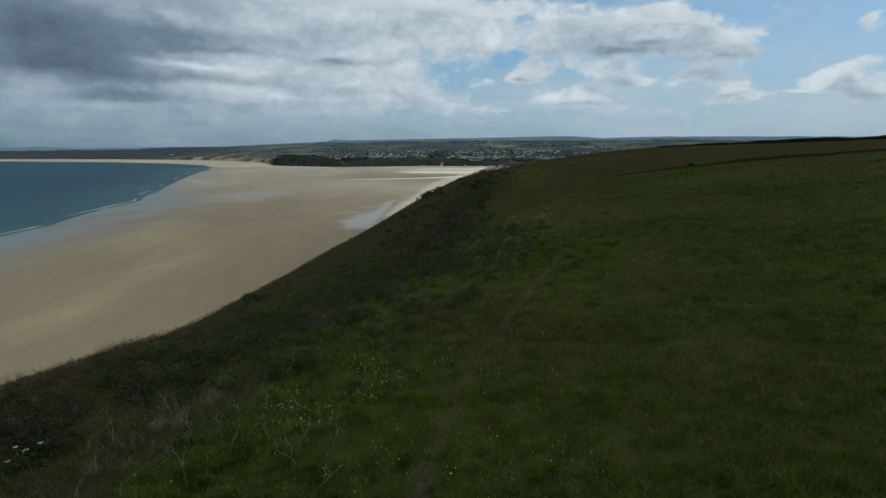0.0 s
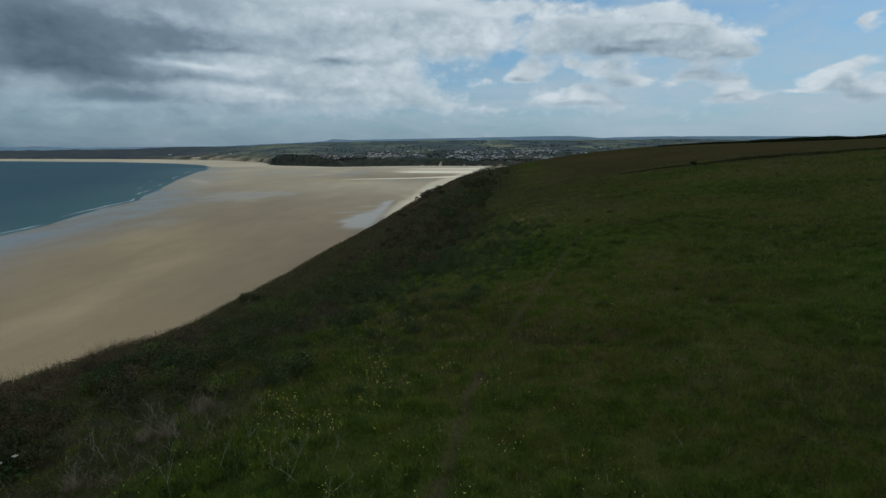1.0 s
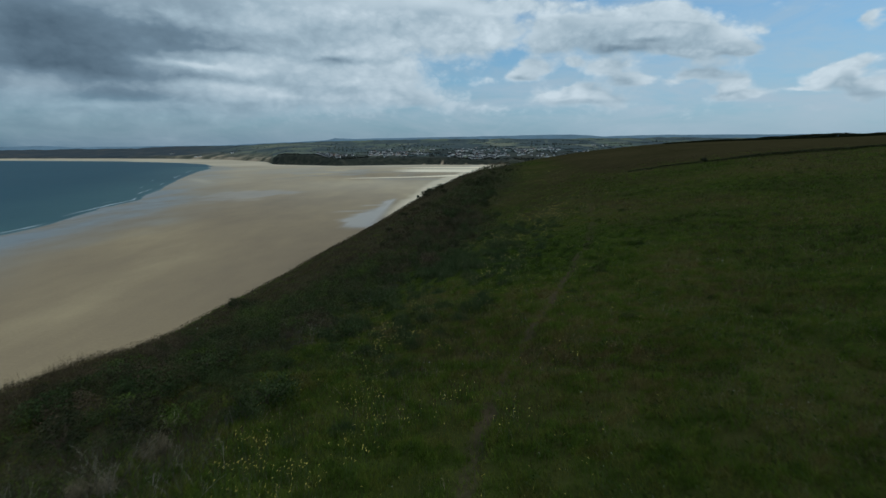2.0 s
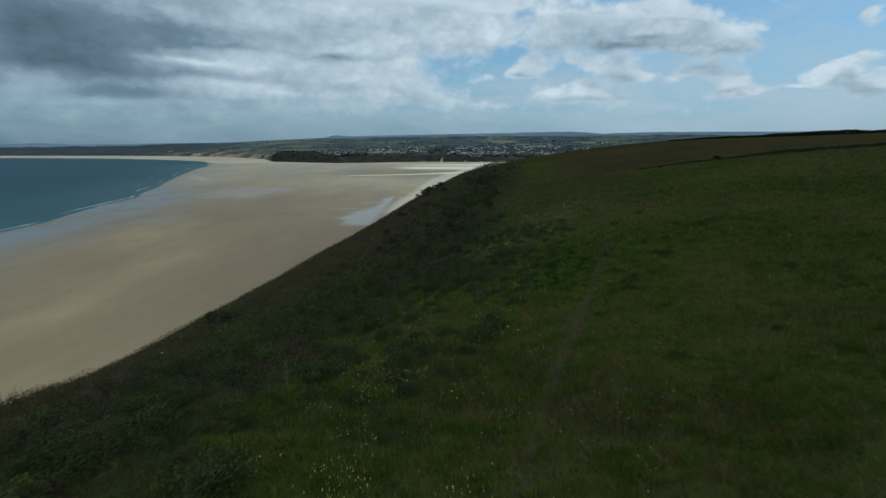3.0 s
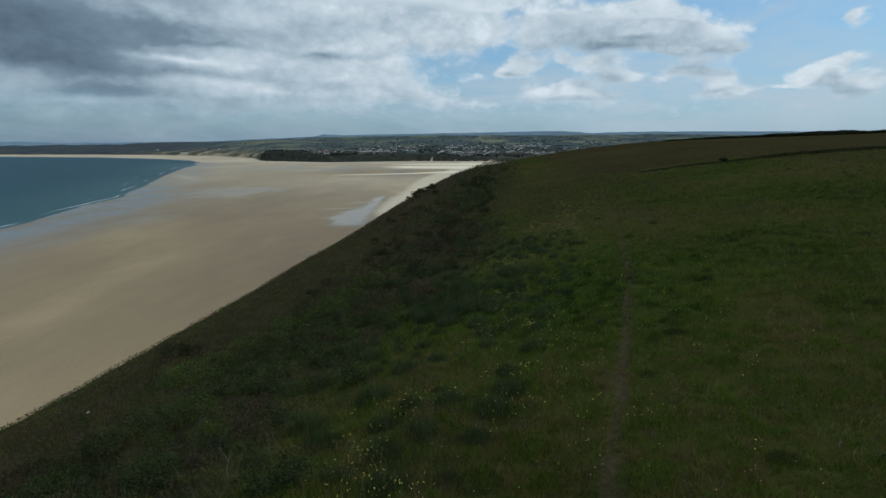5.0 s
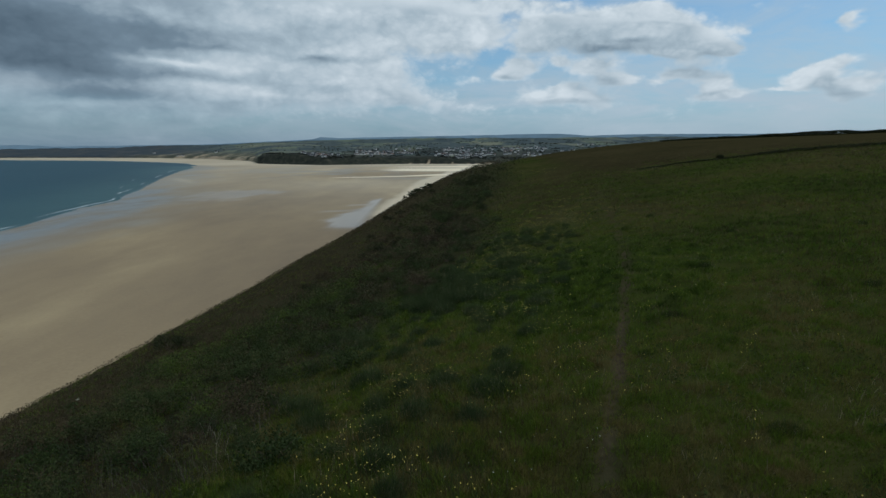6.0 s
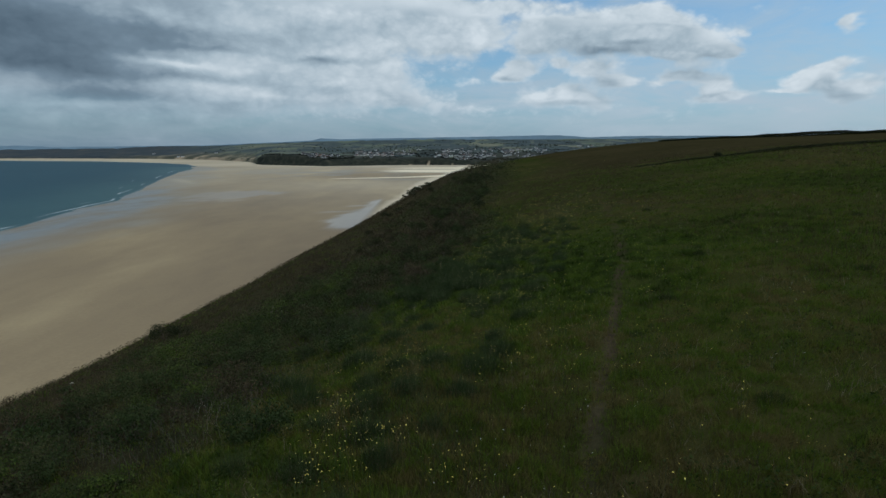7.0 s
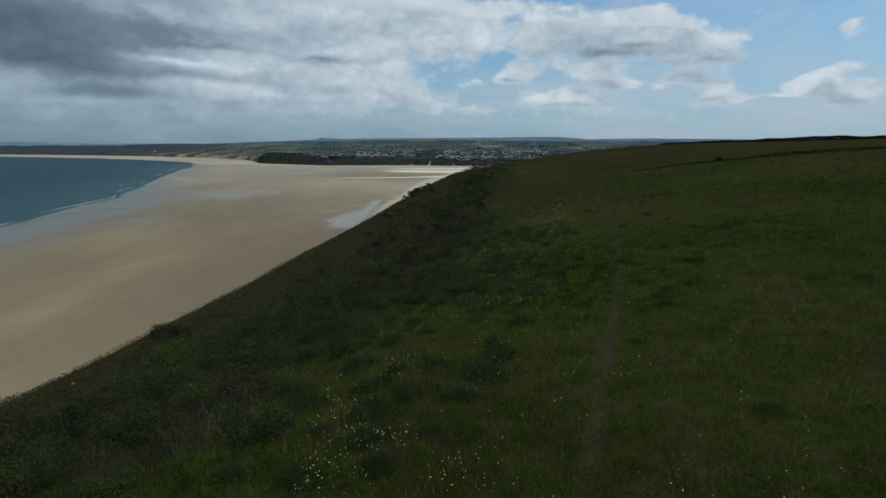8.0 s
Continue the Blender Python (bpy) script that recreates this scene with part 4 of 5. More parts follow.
def tussock(material, blades_, spread, tall_, label, name="grass_tussock", kind="grass tussock"):
    ob = new(name)
    n = blades_
    a, d = rng.random(n) * 2 * np.pi, spread * np.sqrt(rng.random(n))
    h = tall_ * (1 - 0.65 * (d / spread) ** 2) * (0.35 + 0.7 * rng.random(n))
    v, f = spikes(d * np.cos(a), d * np.sin(a), np.zeros(n) - 0.03, h, np.full(n, 0.008), 0.7)
    part("blade_tuft", surface("blade_tuft", v, f, material, False), ob)
    core = 90
    a, d = rng.random(core) * 2 * np.pi, 0.75 * spread * np.sqrt(rng.random(core))
    v, f = spikes(d * np.cos(a), d * np.sin(a), np.zeros(core) - 0.03, np.full(core, 0.45 * tall_), np.full(core, 0.008), 0.8)
    part("dead_thatch", surface("dead_thatch", v, f, STRAW, False), ob, "pale dead thatch at the base")
    return tagged(ob, label, kind)


TUSSOCKS = [tussock(TUSSOCK, 1150, 0.36, 0.55, "dark grey-green grass tussock in the clifftop meadow") for _ in range(3)]
spots = [(0.65, 17.75, 1.15), (-0.15, 18.32, 1.0), (-1.17, 20.86, 1.0), (-2.26, 22.75, 1.1), (0.03, 24.71, 1.1), (1.22, 19.71, 0.8), (-1.8, 19.27, 1.1), (4.05, 21.98, 0.55), (-0.7, 17.2, 0.9), (-3.0, 18.2, 1.2)]
for _ in range(4000):
    if len(spots) >= 150:
        break
    y_ = 10 + 28 * rng.random() ** 1.3
    x_ = path_x(y_) - 2.2 - (2.0 + 4.5 * min(1, y_ / 22)) * rng.random()
    if heath_at(np.array([x_]), np.array([y_]))[0] < 0.75 and all(math.hypot(x_ - a, y_ - b) > 0.8 for a, b, _ in spots) and rough(np.array([x_]), np.array([y_]), 4.0, 37)[0] > 0.36:
        spots.append((x_, y_, 0.5 + 0.55 * rng.random()))
strew(TUSSOCKS, spots, "tussocks in the meadow")
edge_spots = []
for _ in range(4000):
    if len(edge_spots) >= 70:
        break
    y_ = 25 + 22 * rng.random()
    x_ = 9.5 + 5.0 * rng.random() ** 1.5 - float(inland(0.0, y_))
    if rough(np.array([x_]), np.array([y_]), 5.0, 53)[0] > 0.46:
        edge_spots.append((x_, y_, 0.8 + 0.7 * rng.random()))
strew(TUSSOCKS, edge_spots, "tussocks along the scrub")
RUSH = leafy("rush_blade", [(0.1, (0.020, 0.034, 0.010)), (0.6, (0.040, 0.060, 0.016)), (0.95, (0.078, 0.084, 0.028))], 0.5, spread=0.4)
RUSHES = [tussock(RUSH, 800, 0.28, 0.34, "dark green rush clump in the clifftop meadow", "rush_clump", "rushes") for _ in range(2)]
spots = [(4.3, 21.6, 0.6), (17.3, 34.6, 1.0), (11.5, 36.4, 1.0), (7.0, 34.1, 0.9), (2.9, 35.2, 1.0), (5.3, 20.3, 0.9)]
for _ in range(4000):
    if len(spots) >= 85:
        break
    y_ = 15 + 47 * rng.random()
    x_ = path_x(y_) - 4.5 + (5 + 0.75 * y_) * rng.random()
    if rough(np.array([x_]), np.array([y_]), 7.0, 50)[0] > 0.44 and worn_at(np.array([x_]), np.array([y_]))[0] < 0.05 and all(math.hypot(x_ - a, y_ - b) > 1.0 for a, b, _ in spots):
        spots.append((float(x_), y_, (0.45 + 0.5 * rng.random()) * (0.8 + 0.2 * rng.random())))
strew(RUSHES, spots, "rush clumps in the meadow")
LOW = [tussock(MEADOW, 700, 0.26, 0.26, "low green grass tuft in the clifftop meadow", "grass_tuft", "grass tuft") for _ in range(2)]
spots = []
for _ in range(4000):
    if len(spots) >= 110:
        break
    y_ = 7 + 45 * rng.random() ** 1.4
    x_ = path_x(y_) + 0.6 + 0.75 * y_ * rng.random()
    if rough(np.array([x_]), np.array([y_]), 5.0, 38)[0] > 0.45:
        spots.append((x_, y_, 0.6 + 0.7 * rng.random()))
strew(LOW, spots, "low tussocks in the meadow")


def bush(name, leaf, count, wide, tall_, leaf_size, label, category):
    ob = new(name)
    lines, lobes = [], []
    for k in range(9):
        a, d = k * 2.4 + rng.random(), wide * (0.25 + 0.6 * rng.random())
        top = np.array([d * math.cos(a), d * math.sin(a), tall_ * (0.55 + 0.4 * rng.random())])
        mid = top * (0.45, 0.45, 0.6) + rng.normal(0, 0.03, 3)
        lines.append(([(0.02 * math.cos(a), 0.02 * math.sin(a), -0.05), mid, top], 0.014, 0.004))
        lobes.append((top * (1, 1, 0.85), wide * (0.28 + 0.22 * rng.random())))
    v, f = tubes(lines, 4)
    part("woody_frame", surface("woody_frame", v, f, TWIG), ob, "thin brown woody frame")
    pick = rng.integers(0, len(lobes), count)
    centre = np.array([c for c, _ in lobes])[pick]
    size = np.array([s for _, s in lobes])[pick][:, None]
    out = rng.normal(size=(count, 3))
    out /= np.linalg.norm(out, axis=1, keepdims=True)
    p = centre + out * size * (0.55 + 0.6 * rng.random((count, 1))) * (1, 1, 0.8)
    p[:, 2] = np.abs(p[:, 2])
    v, f = leaves(p, leaf_size * (0.7 + 0.6 * rng.random(count)), out)
    part("foliage", surface("foliage", v, f, leaf, False), ob)
    return tagged(ob, label, category)


BRAMBLES = [bush("bramble_bush", BRAMBLE, 1500, 0.55, 0.45, 0.026, "dark green bramble bush on the cliff slope", "bush") for _ in range(3)]
GORSES = [bush("gorse_bush", GORSE, 1400, 0.5, 0.5, 0.025, "dark brown-green gorse bush on the cliff slope", "bush") for _ in range(3)]
BRACKEN = [bush("bracken_clump", FRESH, 1200, 0.6, 0.42, 0.031, "fresh bright green bracken clump on the cliff slope", "bracken") for _ in range(2)]
HEATHERS = [bush("heather_bush", RUSSET, 1300, 0.5, 0.36, 0.021, "russet brown heather bush on the cliff slope", "bush") for _ in range(2)]


def on_slope(count, lo, hi, y0, y1, size0, size1, gap, seed):
    got = []
    for _ in range(count * 30):
        y_ = y0 + (y1 - y0) * rng.random() ** 1.3
        u_ = lo + (hi - lo) * rng.random()
        x_ = u_ - float(inland(0.0, y_))
        if math.hypot(x_ + 5.2, y_ - 8.6) > 2.0 and math.hypot(x_ + 4.0, y_ - 16.4) > 0.8 and rough(np.array([x_]), np.array([y_]), 6.0, seed)[0] > 0.45 and all(math.hypot(x_ - a, y_ - b) > gap for a, b, _ in got):
            got.append((x_, y_, size0 + (size1 - size0) * rng.random()))
        if len(got) == count:
            break
    return got


strew(BRAMBLES, on_slope(110, 3.5, 9.0, 5, 46, 0.5, 1.1, 0.6, 25), "bramble bushes on the cliff slope")
strew(GORSES, on_slope(55, 2.6, 7.0, 8, 50, 0.6, 1.1, 0.8, 26) + [(-9.2, 15.7, 0.5), (-10.64, 28.0, 1.2), (-10.2, 28.4, 0.9)], "gorse bushes on the cliff slope")
strew(GORSES, on_slope(24, 1.0, 9.0, 48, 112, 0.7, 1.4, 2.0, 27) + [(-1.9, 84.0, 1.5), (-0.6, 86.5, 1.4), (-2.6, 80.0, 1.2), (5.7, 80.7, 2.4), (7.0, 78.0, 2.0), (6.4, 84.0, 2.2), (4.2, 76.0, 2.2), (5.2, 75.0, 1.9), (-2.4, 98.2, 1.25), (-3.1, 97.9, 1.15), (-3.9, 97.6, 1.05), (-4.7, 97.4, 0.95), (-1.5, 99.0, 1.1), (-3.6, 96.0, 1.3), (-2.6, 96.6, 1.4), (-1.6, 97.2, 1.3), (-0.6, 99.4, 1.0), (-3.0, 94.6, 1.3)], "gorse bushes on the far brink")
strew(BRAMBLES, on_slope(30, 6.0, 10.6, 27, 75, 0.8, 1.7, 0.9, 30), "bramble bushes at the edge of the meadow")
strew(HEATHERS, on_slope(36, 6.0, 10.0, 28, 80, 0.8, 1.6, 1.0, 33), "heather bushes at the edge of the meadow")
strew(GORSES, on_slope(30, 7.0, 11.0, 34, 95, 0.8, 1.6, 1.2, 32), "gorse bushes at the edge of the meadow")
strew(GORSES, [(-10.2 + 4.0 * rng.random(), 4.5 + 5.0 * rng.random(), 0.7 + 0.5 * rng.random()) for _ in range(16)], "gorse bushes on the cliff slope")
strew(HEATHERS, on_slope(55, 2.4, 7.5, 8, 60, 0.7, 1.3, 0.7, 28), "heather bushes on the cliff slope")
strew(BRACKEN, [(-8.7 + 6.2 * k / 27 + 0.35 * rng.normal(), 24.0 + 12.6 * k / 27, 0.8 + 0.4 * rng.random()) for k in range(28)] + on_slope(14, 3.0, 7.5, 20, 44, 0.5, 0.9, 0.9, 29) + on_slope(22, 3.5, 8.0, 11, 21, 0.4, 0.8, 0.8, 34), "bracken clumps on the cliff slope")
for maker in (*TUSSOCKS, *RUSHES, *LOW, *BRAMBLES, *GORSES, *BRACKEN, *HEATHERS):
    gone(maker)


# flowers
def flowers(name, x, y, wide, petal, label):
    n = len(x)
    z = laid(x, y) + 0.20 + 0.16 * rng.random(n)
    a = np.arange(6) * np.pi / 3
    r_ = np.asarray(wide)[:, None]
    tilt_x, tilt_y = rng.normal(0, 0.35, (n, 1)), rng.normal(0, 0.35, (n, 1))
    cx, cy = r_ * np.cos(a), r_ * np.sin(a)
    ring = np.stack([x[:, None] + cx, y[:, None] + cy, z[:, None] + 0.35 * r_ + tilt_x * cx + tilt_y * cy], 2)
    mid = np.stack([x, y, z], 1)[:, None]
    v = np.concatenate([mid, ring], 1)
    k = np.arange(n)[:, None, None] * 7
    f = (k + np.array([[0, 1 + i, 1 + (i + 1) % 6] for i in range(6)])[None]).reshape(-1, 3)
    stem_v, stem_f = blades(x, y, z - 0.34, np.full(n, 0.35), np.full(n, 0.006), 0.05)
    me = surface(name, np.concatenate([v.reshape(-1, 3), stem_v]), np.concatenate([f, stem_f + 7 * n]), (petal, GREEN_STEM), False)
    me.polygons.foreach_set("material_index", np.r_[np.zeros(len(f), np.int32), np.ones(len(stem_f), np.int32)])
    return tagged(new(name, me), label, "flowers", kind="stuff")


drifts = ((-1.8, 14.6, 0.28, 26), (-1.3, 15.0, 0.35, 16), (0.0, 14.6, 0.4, 26), (0.85, 14.5, 0.35, 20), (1.8, 22.35, 0.35, 90), (0.6, 22.0, 0.35, 26), (1.27, 19.6, 0.35, 24), (3.0, 20.15, 0.25, 22), (2.2, 19.7, 0.3, 16), (-0.8, 18.85, 0.2, 26), (0.18, 19.45, 0.35, 22), (-1.4, 18.5, 0.15, 8), (1.3, 17.4, 0.25, 14), (-1.7, 16.3, 0.28, 30), (-1.1, 16.85, 0.25, 16), (-0.6, 16.9, 0.25, 16), (-1.0, 15.8, 0.3, 18), (0.55, 16.1, 0.3, 10), (1.65, 15.95, 0.3, 8), (-2.1, 17.25, 0.25, 14), (-0.5, 15.9, 0.3, 14), (3.9, 31.3, 1.5, 520), (7.0, 40.0, 2.2, 900), 
          (-2.9, 9.6, 0.4, 120), (-2.2, 10.3, 0.5, 70), (-1.7, 10.0, 0.6, 60), (-1.1, 6.9, 0.3, 60), (-2.0, 8.4, 0.5, 40), (0.0, 11.4, 0.5, 40), (-2.6, 11.7, 0.6, 80), (-2.0, 11.2, 0.7, 60), (-0.6, 12.2, 0.8, 60), (-1.4, 13.2, 0.6, 50), (0.3, 16.5, 1.2, 60), (5.6, 18.5, 1.0, 30), (2.5, 26.5, 1.2, 70))
fx_, fy_ = [np.concatenate([rng.normal(d[k], 0.08 + d[2] * (1.2 if k == 0 else 1.5), int(2.2 * d[3])) for d in drifts]) for k in (0, 1)]
more_y = 6 + 22 * rng.random(3000)
more_x = path_x(more_y) - 4.6 + 7.4 * rng.random(3000)
fx_, fy_ = np.r_[fx_, more_x], np.r_[fy_, more_y]
keep = (worn_at(fx_, fy_) < 0.3) & (heath_at(fx_, fy_) < 0.5) & (rng.random(len(fx_)) < 0.06 + 0.94 * step(0.48, 0.58, rough(fx_, fy_, 0.8, 46, 3)))
fx_, fy_ = fx_[keep], fy_[keep]
flowers("buttercups", fx_, fy_, 0.0040 + 0.0036 * rng.random(len(fx_)) + 0.00006 * fy_, BUTTERCUP, "yellow buttercups scattered through the meadow grass")
# far drifts that tint the turf: x, y, spread, count
drifts = ((7.1, 40.9, 1.7, 1500), (3.3, 31.4, 1.0, 700), (5.0, 36.0, 1.3, 600), (9.5, 46.0, 1.6, 700), (14.6, 78.0, 2.4, 600), (2.2, 27.0, 0.7, 260))
fx_, fy_ = [np.concatenate([rng.normal(d[k], d[2] * (1.0 + 0.7 * k), d[3]) for d in drifts]) for k in (0, 1)]
keep = (heath_at(fx_, fy_) < 0.5) & (rough(fx_, fy_, 1.6, 49, 3) > 0.47)
flowers("buttercups", fx_[keep], fy_[keep], 0.0070 + 0.0045 * rng.random(keep.sum()), BUTTERCUP, "drifts of yellow buttercups far across the meadow")
drifts = ((7.7, 19.1, 0.25, 12), (7.6, 19.8, 0.2, 8), (5.4, 16.2, 0.2, 9), (8.9, 19.4, 0.2, 8), (1.87, 15.3, 0.08, 6), (1.0, 15.5, 0.6, 14), (0.2, 13.6, 0.7, 14), (4.6, 9.5, 0.4, 9), (1.8, 8.4, 0.3, 9), (12.0, 21.5, 1.0, 14))
fx_, fy_ = [np.concatenate([rng.normal(d[k], d[2] * (1.0 if k == 0 else 1.2), d[3]) for d in drifts]) for k in (0, 1)]
more_y = 6 + 26 * rng.random(110)
more_x = -3 + 0.75 * more_y * rng.random(110)
fx_, fy_ = np.r_[fx_, more_x], np.r_[fy_, more_y]
flowers("white_meadow_flowers", fx_, fy_, 0.004 + 0.0045 * rng.random(len(fx_)), WHITE_PETAL, "small white daisies and seed heads in the grass")


def dead_stalk(tall_, branches, lean):
    ob = new("dead_stalk")
    bend = rng.normal(0, 0.018, (5, 3))
    t = np.linspace(0, 1, 5)[:, None]
    pts = t * (lean * tall_, 0.3 * lean * tall_, tall_) + bend * t
    v, f = tubes([(pts - (0, 0, 0.03), 0.0030, 0.0014)])
    part("stem", surface("stem", v, f, STALK), ob)
    for k in range(branches):
        s = 0.35 + 0.6 * rng.random()
        at = np.array([np.interp(s, t[:, 0], pts[:, i]) for i in range(3)])
        a, long = rng.random() * 6.28, tall_ * (0.2 + 0.25 * rng.random())
        tip = at + long * np.array([0.6 * math.cos(a), 0.6 * math.sin(a), 0.9 + 0.5 * rng.random()])
        twigs = [([at, 0.5 * (at + tip) + (0, 0, 0.02), tip], 0.0019, 0.0011)]
        for _ in range(3):
            twigs.append(([tip, tip + rng.normal(0, 0.035, 3) + (0, 0, 0.05)], 0.0012, 0.0008))
        v, f = tubes(twigs, 4)
        part("branch", surface("branch", v, f, STALK), ob)
    return tagged(ob, "bleached dead hogweed stalk standing in the grass", "dead stalk", "dead stalks")


STALKS = [(-2.42, 7.48, 0.55, 5, 0.5), (-2.2, 7.55, 0.5, 4, -0.9), (-3.62, 8.01, 0.6, 1, 0.35), (-3.81, 7.12, 0.6, 3, -0.15), (-1.52, 7.46, 0.3, 2, 0.3), (-1.95, 6.9, 0.45, 2, 1.2), (-3.76, 15.94, 0.45, 3, 0.1),
          (-4.0, 16.5, 0.5, 4, 0.15), (-3.5, 15.9, 0.45, 2, -0.1), (-4.4, 17.0, 0.5, 3, 0.2), (-6.1, 26.5, 0.7, 4, 0.1), (-5.7, 27.0, 0.6, 4, -0.1), (-4.7, 10.3, 0.55, 3, 0.3), (-1.9, 8.2, 0.35, 2, 0.4)]
for k in range(40):
    STALKS.append((-5.4 + 0.60 * rng.normal() + 0.5 * (k % 2), 7.9 + 0.65 * rng.normal() + 0.8 * (k % 2), 0.26 + 0.30 * rng.random(), 1 + k % 3, 0.55 * rng.normal()))
for x_, y_, tall_, branches, lean in STALKS:
    made = dead_stalk(tall_, branches, lean)
    made.matrix_basis = pose(x_, y_, float(laid(np.array([x_]), np.array([y_]))[0]) - 0.02)
for x_, y_ in ((-4.86, 10.0), (-4.95, 10.35), (-4.75, 10.2), (-5.3, 9.0), (-5.2, 7.9), (-5.9, 8.0), (-4.95, 9.1)):
    made = tussock(STRAW, 170, 0.16, 0.45, "pale dead grass tuft beside the scrub", "dead_grass_tuft", "dead grass")
    made.matrix_basis = pose(x_, y_, float(laid(np.array([x_]), np.array([y_]))[0]))
    tagged(made, group="dead grass tufts")


def hogweed(tall_, heads):
    ob = new("hogweed_plant")
    lines, tips = [([(0, 0, -0.03), (0.01, 0, tall_ * 0.5), (0.0, 0.02, tall_ * 0.8)], 0.011, 0.007)], []
    for k in range(heads):
        a = k * 2.4
        tip = np.array([0.14 * math.cos(a), 0.14 * math.sin(a), tall_ * (0.9 + 0.1 * rng.random())])
        lines.append(([(0, 0.01, tall_ * 0.6), tip * (0.6, 0.6, 0.9), tip], 0.006, 0.004))
        tips.append(tip)
    v, f = tubes(lines)
    part("stem", surface("stem", v, f, GREEN_STEM), ob)
    for tip in tips:
        n = 44
        a, d = rng.random(n) * 6.28, 0.042 * np.sqrt(rng.random(n))
        p = np.stack([tip[0] + d * np.cos(a), tip[1] + d * np.sin(a), tip[2] + 0.035 - 2.5 * d * d], 1)
        v, f = leaves(p, 0.012, np.tile((0.0, 0.0, 1.0), (n, 1)))
        part("flower_head", surface("flower_head", v, f, WHITE_PETAL, False), ob, "flat white flower head")
    for k in range(4):
        a = 1.6 * k + 0.4
        c = np.array([0.16 * math.cos(a), 0.16 * math.sin(a), 0.15 + 0.05 * k])
        v, f = leaves(c + rng.normal(0, 0.05, (14, 3)) * (1, 1, 0.3), 0.06)
        part("leaf", surface("leaf", v, f, BRAMBLE, False), ob)
    return tagged(ob, "hogweed plant with flat white flower heads", "wild flower", "hogweed plants")


for x_, y_, tall_, heads in ((-7.25, 8.15, 0.45, 2), (-7.1, 8.3, 0.45, 1), (-7.45, 8.0, 0.35, 1), (-9.55, 21.1, 0.4, 1)):
    made = hogweed(tall_, heads)
    made.matrix_basis = pose(x_, y_, float(laid(np.array([x_]), np.array([y_]))[0]))


# ---- hedges of the upper field ----
def hedge(name, line_x, line_y, tall_, wide, per_metre, leaf_size, label):
    ob = new(name)
    n = int(per_metre * np.hypot(np.diff(line_x), np.diff(line_y)).sum())
    s = rng.random(n) * (len(line_x) - 1)
    i = np.arange(len(line_x))
    cx, cy = np.interp(s, i, line_x), np.interp(s, i, line_y)
    cap = tall_ * (0.45 + 0.75 * rough(cx, cy, 3.0, 55, 3)) * (0.35 + 0.65 * step(0, 0.25 * len(line_x), s))
    p = np.stack([cx + rng.normal(0, wide, n), cy + rng.normal(0, wide, n), np.zeros(n)], 1)
    p[:, 2] = laid(p[:, 0], p[:, 1]) + cap * np.sqrt(rng.random(n))
    v, f = leaves(p, leaf_size * (0.6 + 0.8 * rng.random(n)))
    part("foliage", surface("foliage", v, f, GORSE, False), ob)
    v, f = tubes([(np.stack([line_x, line_y, laid(np.asarray(line_x), np.asarray(line_y)) + 0.02], 1), 0.15 * tall_, 0.35 * tall_)], 6)
    part("earth_bank", surface("earth_bank", v, f, HILL), ob, "low turfed earth bank")
    return tagged(ob, label, "hedge")


lx = np.linspace(20.5, 75, 60)
hedge("field_hedge", lx, hedge_y(lx), 0.30, 0.3, 300, 0.06, "low dark hedge on a bank between two fields")
lx = np.linspace(52, 210, 90)
hedge("skyline_hedge", lx, 127 - 0.03 * (lx - 60), 0.95, 0.4, 420, 0.12, "dark hedge along the brow of the field")
corner = bush("hawthorn_bush", GORSE, 900, 0.42, 0.5, 0.05, "dark hawthorn bush in the field hedge", "bush")
corner.matrix_basis = pose(28.5, 60.6, float(laid(np.array([28.5]), np.array([60.6]))[0]))


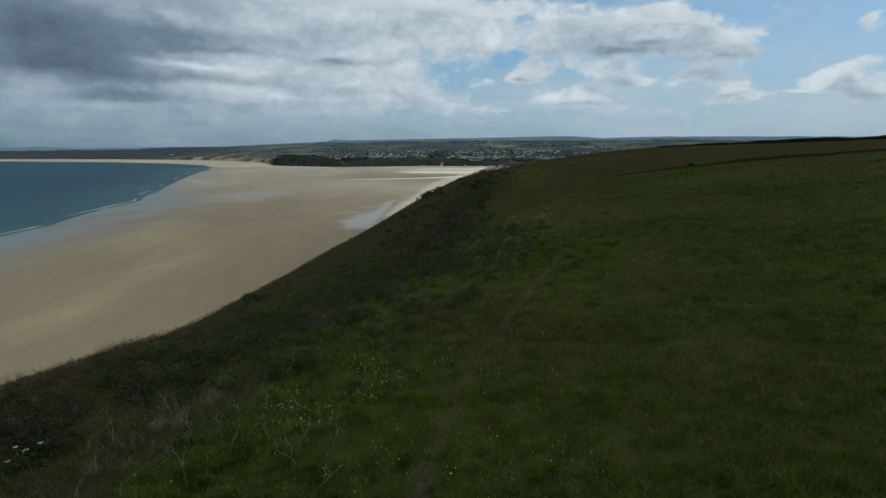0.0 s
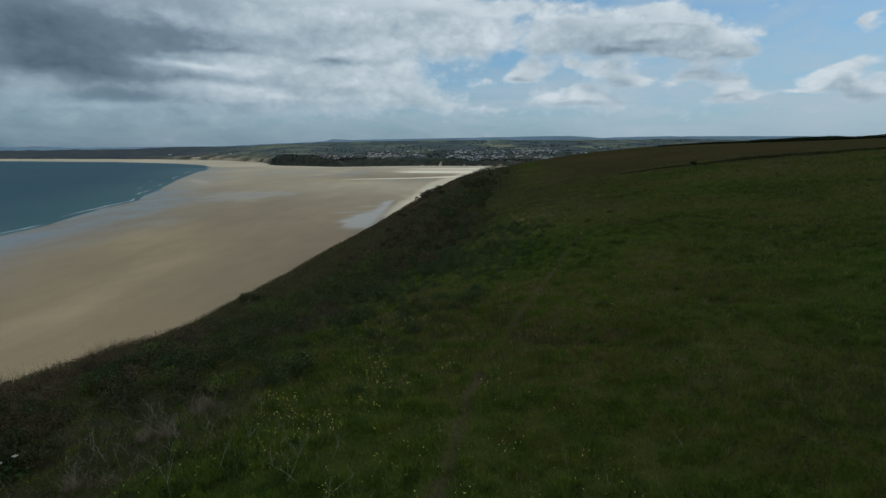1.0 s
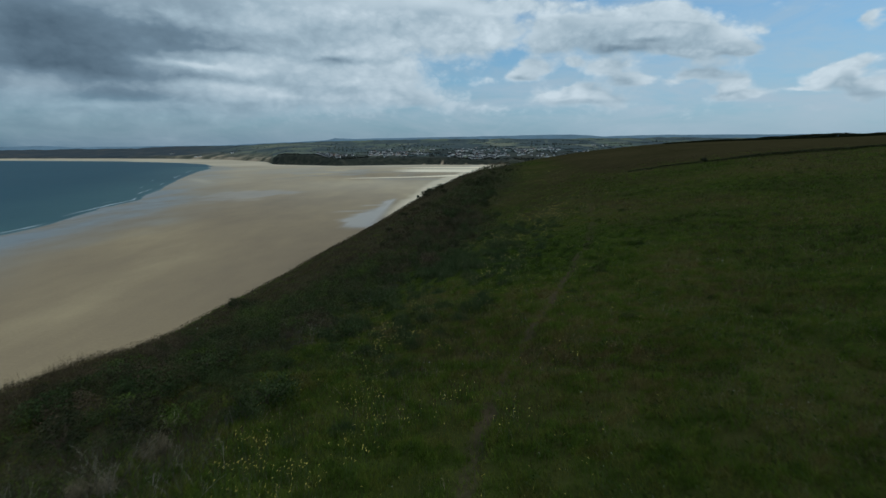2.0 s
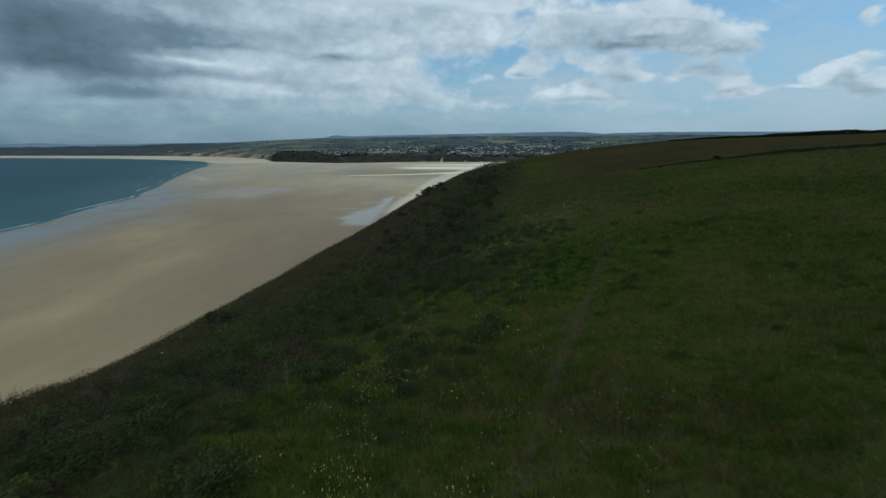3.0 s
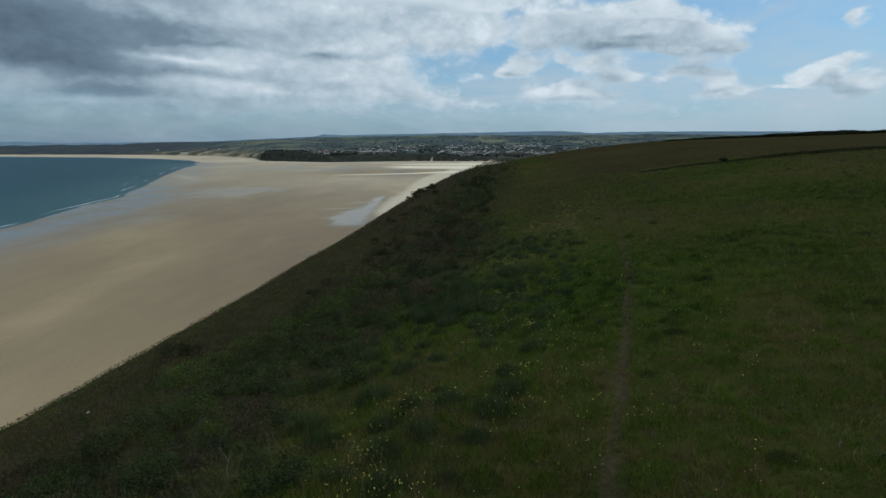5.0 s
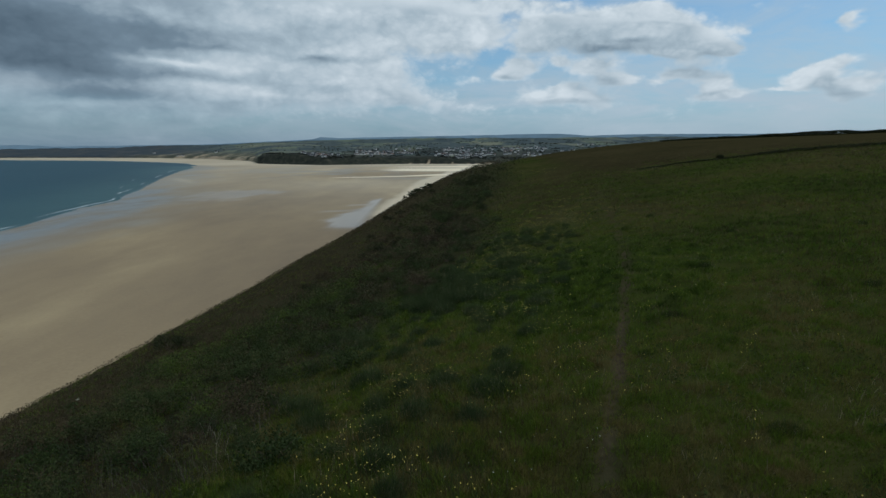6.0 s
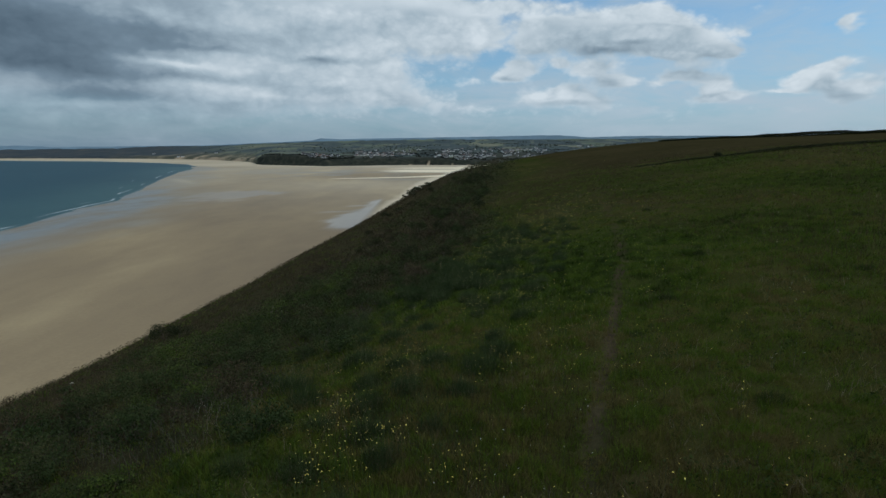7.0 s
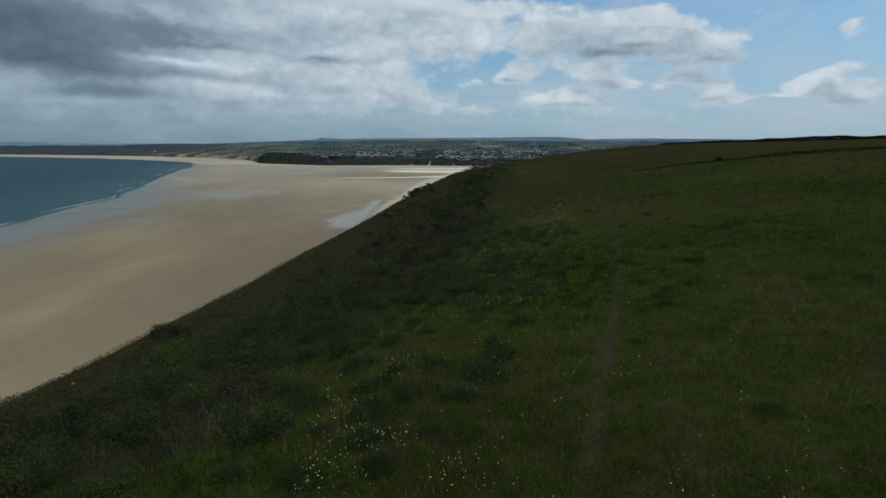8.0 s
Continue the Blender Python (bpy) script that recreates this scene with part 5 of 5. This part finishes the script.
# ---- far town and woods ----
def house(wall_material, roof_material, long, deep, tall_):
    ob = new("house")
    bm = bmesh.new()
    bmesh.ops.create_cube(bm, size=1)
    bmesh.ops.scale(bm, vec=(long, deep, tall_), verts=bm.verts)
    bmesh.ops.translate(bm, vec=(0, 0, tall_ / 2 - 0.6), verts=bm.verts)
    me = bpy.data.meshes.new("wall")
    bm.to_mesh(me)
    bm.free()
    me.materials.append(wall_material)
    part("wall", me, ob)
    e, top, ridge_ = 0.35, tall_ - 0.6, tall_ - 0.6 + 0.42 * deep
    v = [(-long / 2 - e, -deep / 2 - e, top - 0.1), (long / 2 + e, -deep / 2 - e, top - 0.1), (long / 2 + e, deep / 2 + e, top - 0.1), (-long / 2 - e, deep / 2 + e, top - 0.1), (-long / 2 - e, 0, ridge_), (long / 2 + e, 0, ridge_)]
    me = bpy.data.meshes.new("roof")
    me.from_pydata(v, [], [(0, 1, 5, 4), (2, 3, 4, 5), (0, 4, 3), (1, 2, 5), (3, 2, 1, 0)])
    me.materials.append(roof_material)
    roof = part("roof", me, ob, "pitched slate roof" if roof_material == SLATE else "pitched tiled roof")
    bm = bmesh.new()
    bmesh.ops.create_cube(bm, size=1)
    bmesh.ops.scale(bm, vec=(0.9, 0.7, 2.0), verts=bm.verts)
    bmesh.ops.translate(bm, vec=(long / 2 - 0.8, 0, ridge_ + 0.3), verts=bm.verts)
    me = bpy.data.meshes.new("chimney")
    bm.to_mesh(me)
    bm.free()
    me.materials.append(wall_material)
    part("chimney", me, roof)
    for k in range(4):
        w = bpy.data.meshes.new("window")
        wx_, wz_ = long * (-0.28 if k % 2 else 0.28), 1.0 + 2.4 * (k // 2)
        w.from_pydata([(wx_ - 0.6, -deep / 2 - 0.03, wz_), (wx_ + 0.6, -deep / 2 - 0.03, wz_), (wx_ + 0.6, -deep / 2 - 0.03, wz_ + 1.3), (wx_ - 0.6, -deep / 2 - 0.03, wz_ + 1.3)], [], [(0, 1, 2, 3)])
        w.materials.append(GLASS)
        part("window", w, ob)
    return ob


def land_height(a, s):
    x_, y_, z_, _ = land_at(np.array([a]), np.array([s]))
    return float(x_[0]), float(y_[0]), float(z_[0])


HOUSES = [tagged(house(*spec), label, "house", "houses of the far town") for spec, label in (
    ((RENDER_WHITE, SLATE, 10, 7.5, 6.0), "white rendered house with a slate roof"),
    ((RENDER_WHITE, SLATE, 15, 7.5, 5.6), "long white rendered house with a slate roof"),
    ((RENDER_GREY, SLATE, 9.5, 7.5, 5.6), "grey rendered house with a slate roof"),
    ((RENDER_WHITE, CLAY, 10, 7, 3.8), "white bungalow with a brown tiled roof"),
    ((RENDER_GREY, SLATE, 19, 8, 6.0), "grey terrace with a slate roof"))]
CLUSTERS = ((-0.24, -0.06, 0.04, 0.15, 60), (-0.14, 0.10, 0.04, 0.42, 110), (0.00, 0.24, 0.10, 0.55, 75), (0.13, 0.24, 0.34, 0.50, 26), (0.18, 0.34, 0.22, 0.6, 22), (-0.05, 0.2, 0.03, 0.09, 12))
for a0, a1, s0, s1, count in CLUSTERS:
    for _ in range(count):
        for _ in range(12):
            x_, y_, z_ = land_height(a0 + (a1 - a0) * rng.random(), s0 + (s1 - s0) * rng.random())
            if rough(np.array([x_]), np.array([y_ * 0.6]), 70.0, 41, 2)[0] > 0.5:
                break
        copy_thing(HOUSES[rng.choice(5, p=(0.50, 0.15, 0.13, 0.18, 0.04))], pose(x_, y_, z_, 0, 0, rng.uniform(-45, 45)))
for a_, s_ in ((-0.462, 0.05), (-0.515, 0.22), (-0.47, 0.04), (-0.40, 0.3)):
    x_, y_, z_ = land_height(a_, s_)
    copy_thing(HOUSES[1], pose(x_, y_, z_, 0, 0, 5))
for maker in HOUSES:
    gone(maker)

# woods and garden trees of the far land: lumpy crowns of many leaves, too far to count
a_ = np.r_[-0.32 + 0.75 * rng.random(3400), -0.318 + 0.48 * rng.random(900), -0.5 + 0.2 * rng.random(60)]
s_ = np.r_[0.04 + 0.66 * rng.random(3400) ** 1.4, 0.016 + 0.07 * rng.random(900), 0.25 + 0.7 * rng.random(60)]
tx, ty, tz, _ = land_at(a_, s_)
dense = rough(tx, ty * 0.6, 150.0, 97, 4)
dense[3400:4300] = 0.2 + 0.8 * (rough(tx, ty, 60.0, 44, 2)[3400:4300] > 0.42)
keep = (dense > 0.47) & (rough(tx, ty * 0.5, 45.0, 43, 2) > 0.46) & ((a_ > -0.22) | (dense > 0.9))
tx, ty, tz, low_ = tx[keep], ty[keep], tz[keep], (np.arange(4360) >= 3400)[keep]
# hedgerows that cross the far hills in broken lines
a_ = -0.42 + 0.95 * rng.random(5200)
s_ = 0.24 + 0.72 * (rng.integers(0, 9, 5200) + 0.5) / 9 + 0.10 * (rough(a_ * 100, a_ * 0, 9.0, 101, 2) - 0.5)
ex, ey, ez, _ = land_at(a_, s_)
keep = (rough(a_ * 100, s_ * 60, 3.0, 102, 3) > 0.56) & (rng.random(5200) < 0.12 + 0.88 * step(-0.2, 0.1, a_))
tx, ty, tz, low_ = np.r_[tx, ex[keep]], np.r_[ty, ey[keep]], np.r_[tz, ez[keep]], np.r_[low_, np.zeros(keep.sum(), bool)]
n = len(tx)
leaf_n = 34
wide = np.where(low_, 2.2, 2.5) * (0.6 + 0.8 * rng.random(n))
o = rng.normal(size=(n, leaf_n, 3))
o /= np.linalg.norm(o, axis=2, keepdims=True)
p = np.stack([tx, ty, tz + 0.7 * wide], 1)[:, None] + o * (wide[:, None, None] * (0.6 + 0.5 * rng.random((n, leaf_n, 1)))) * (1.25, 1.25, 0.9)
v, f = leaves(p.reshape(-1, 3), np.repeat(wide, leaf_n) * 0.48, o.reshape(-1, 3))
tagged(new("far_woods", surface("far_woods", v, f, FAR_TREE, False)), "dark woods and garden trees of the far town", "woods", kind="stuff")
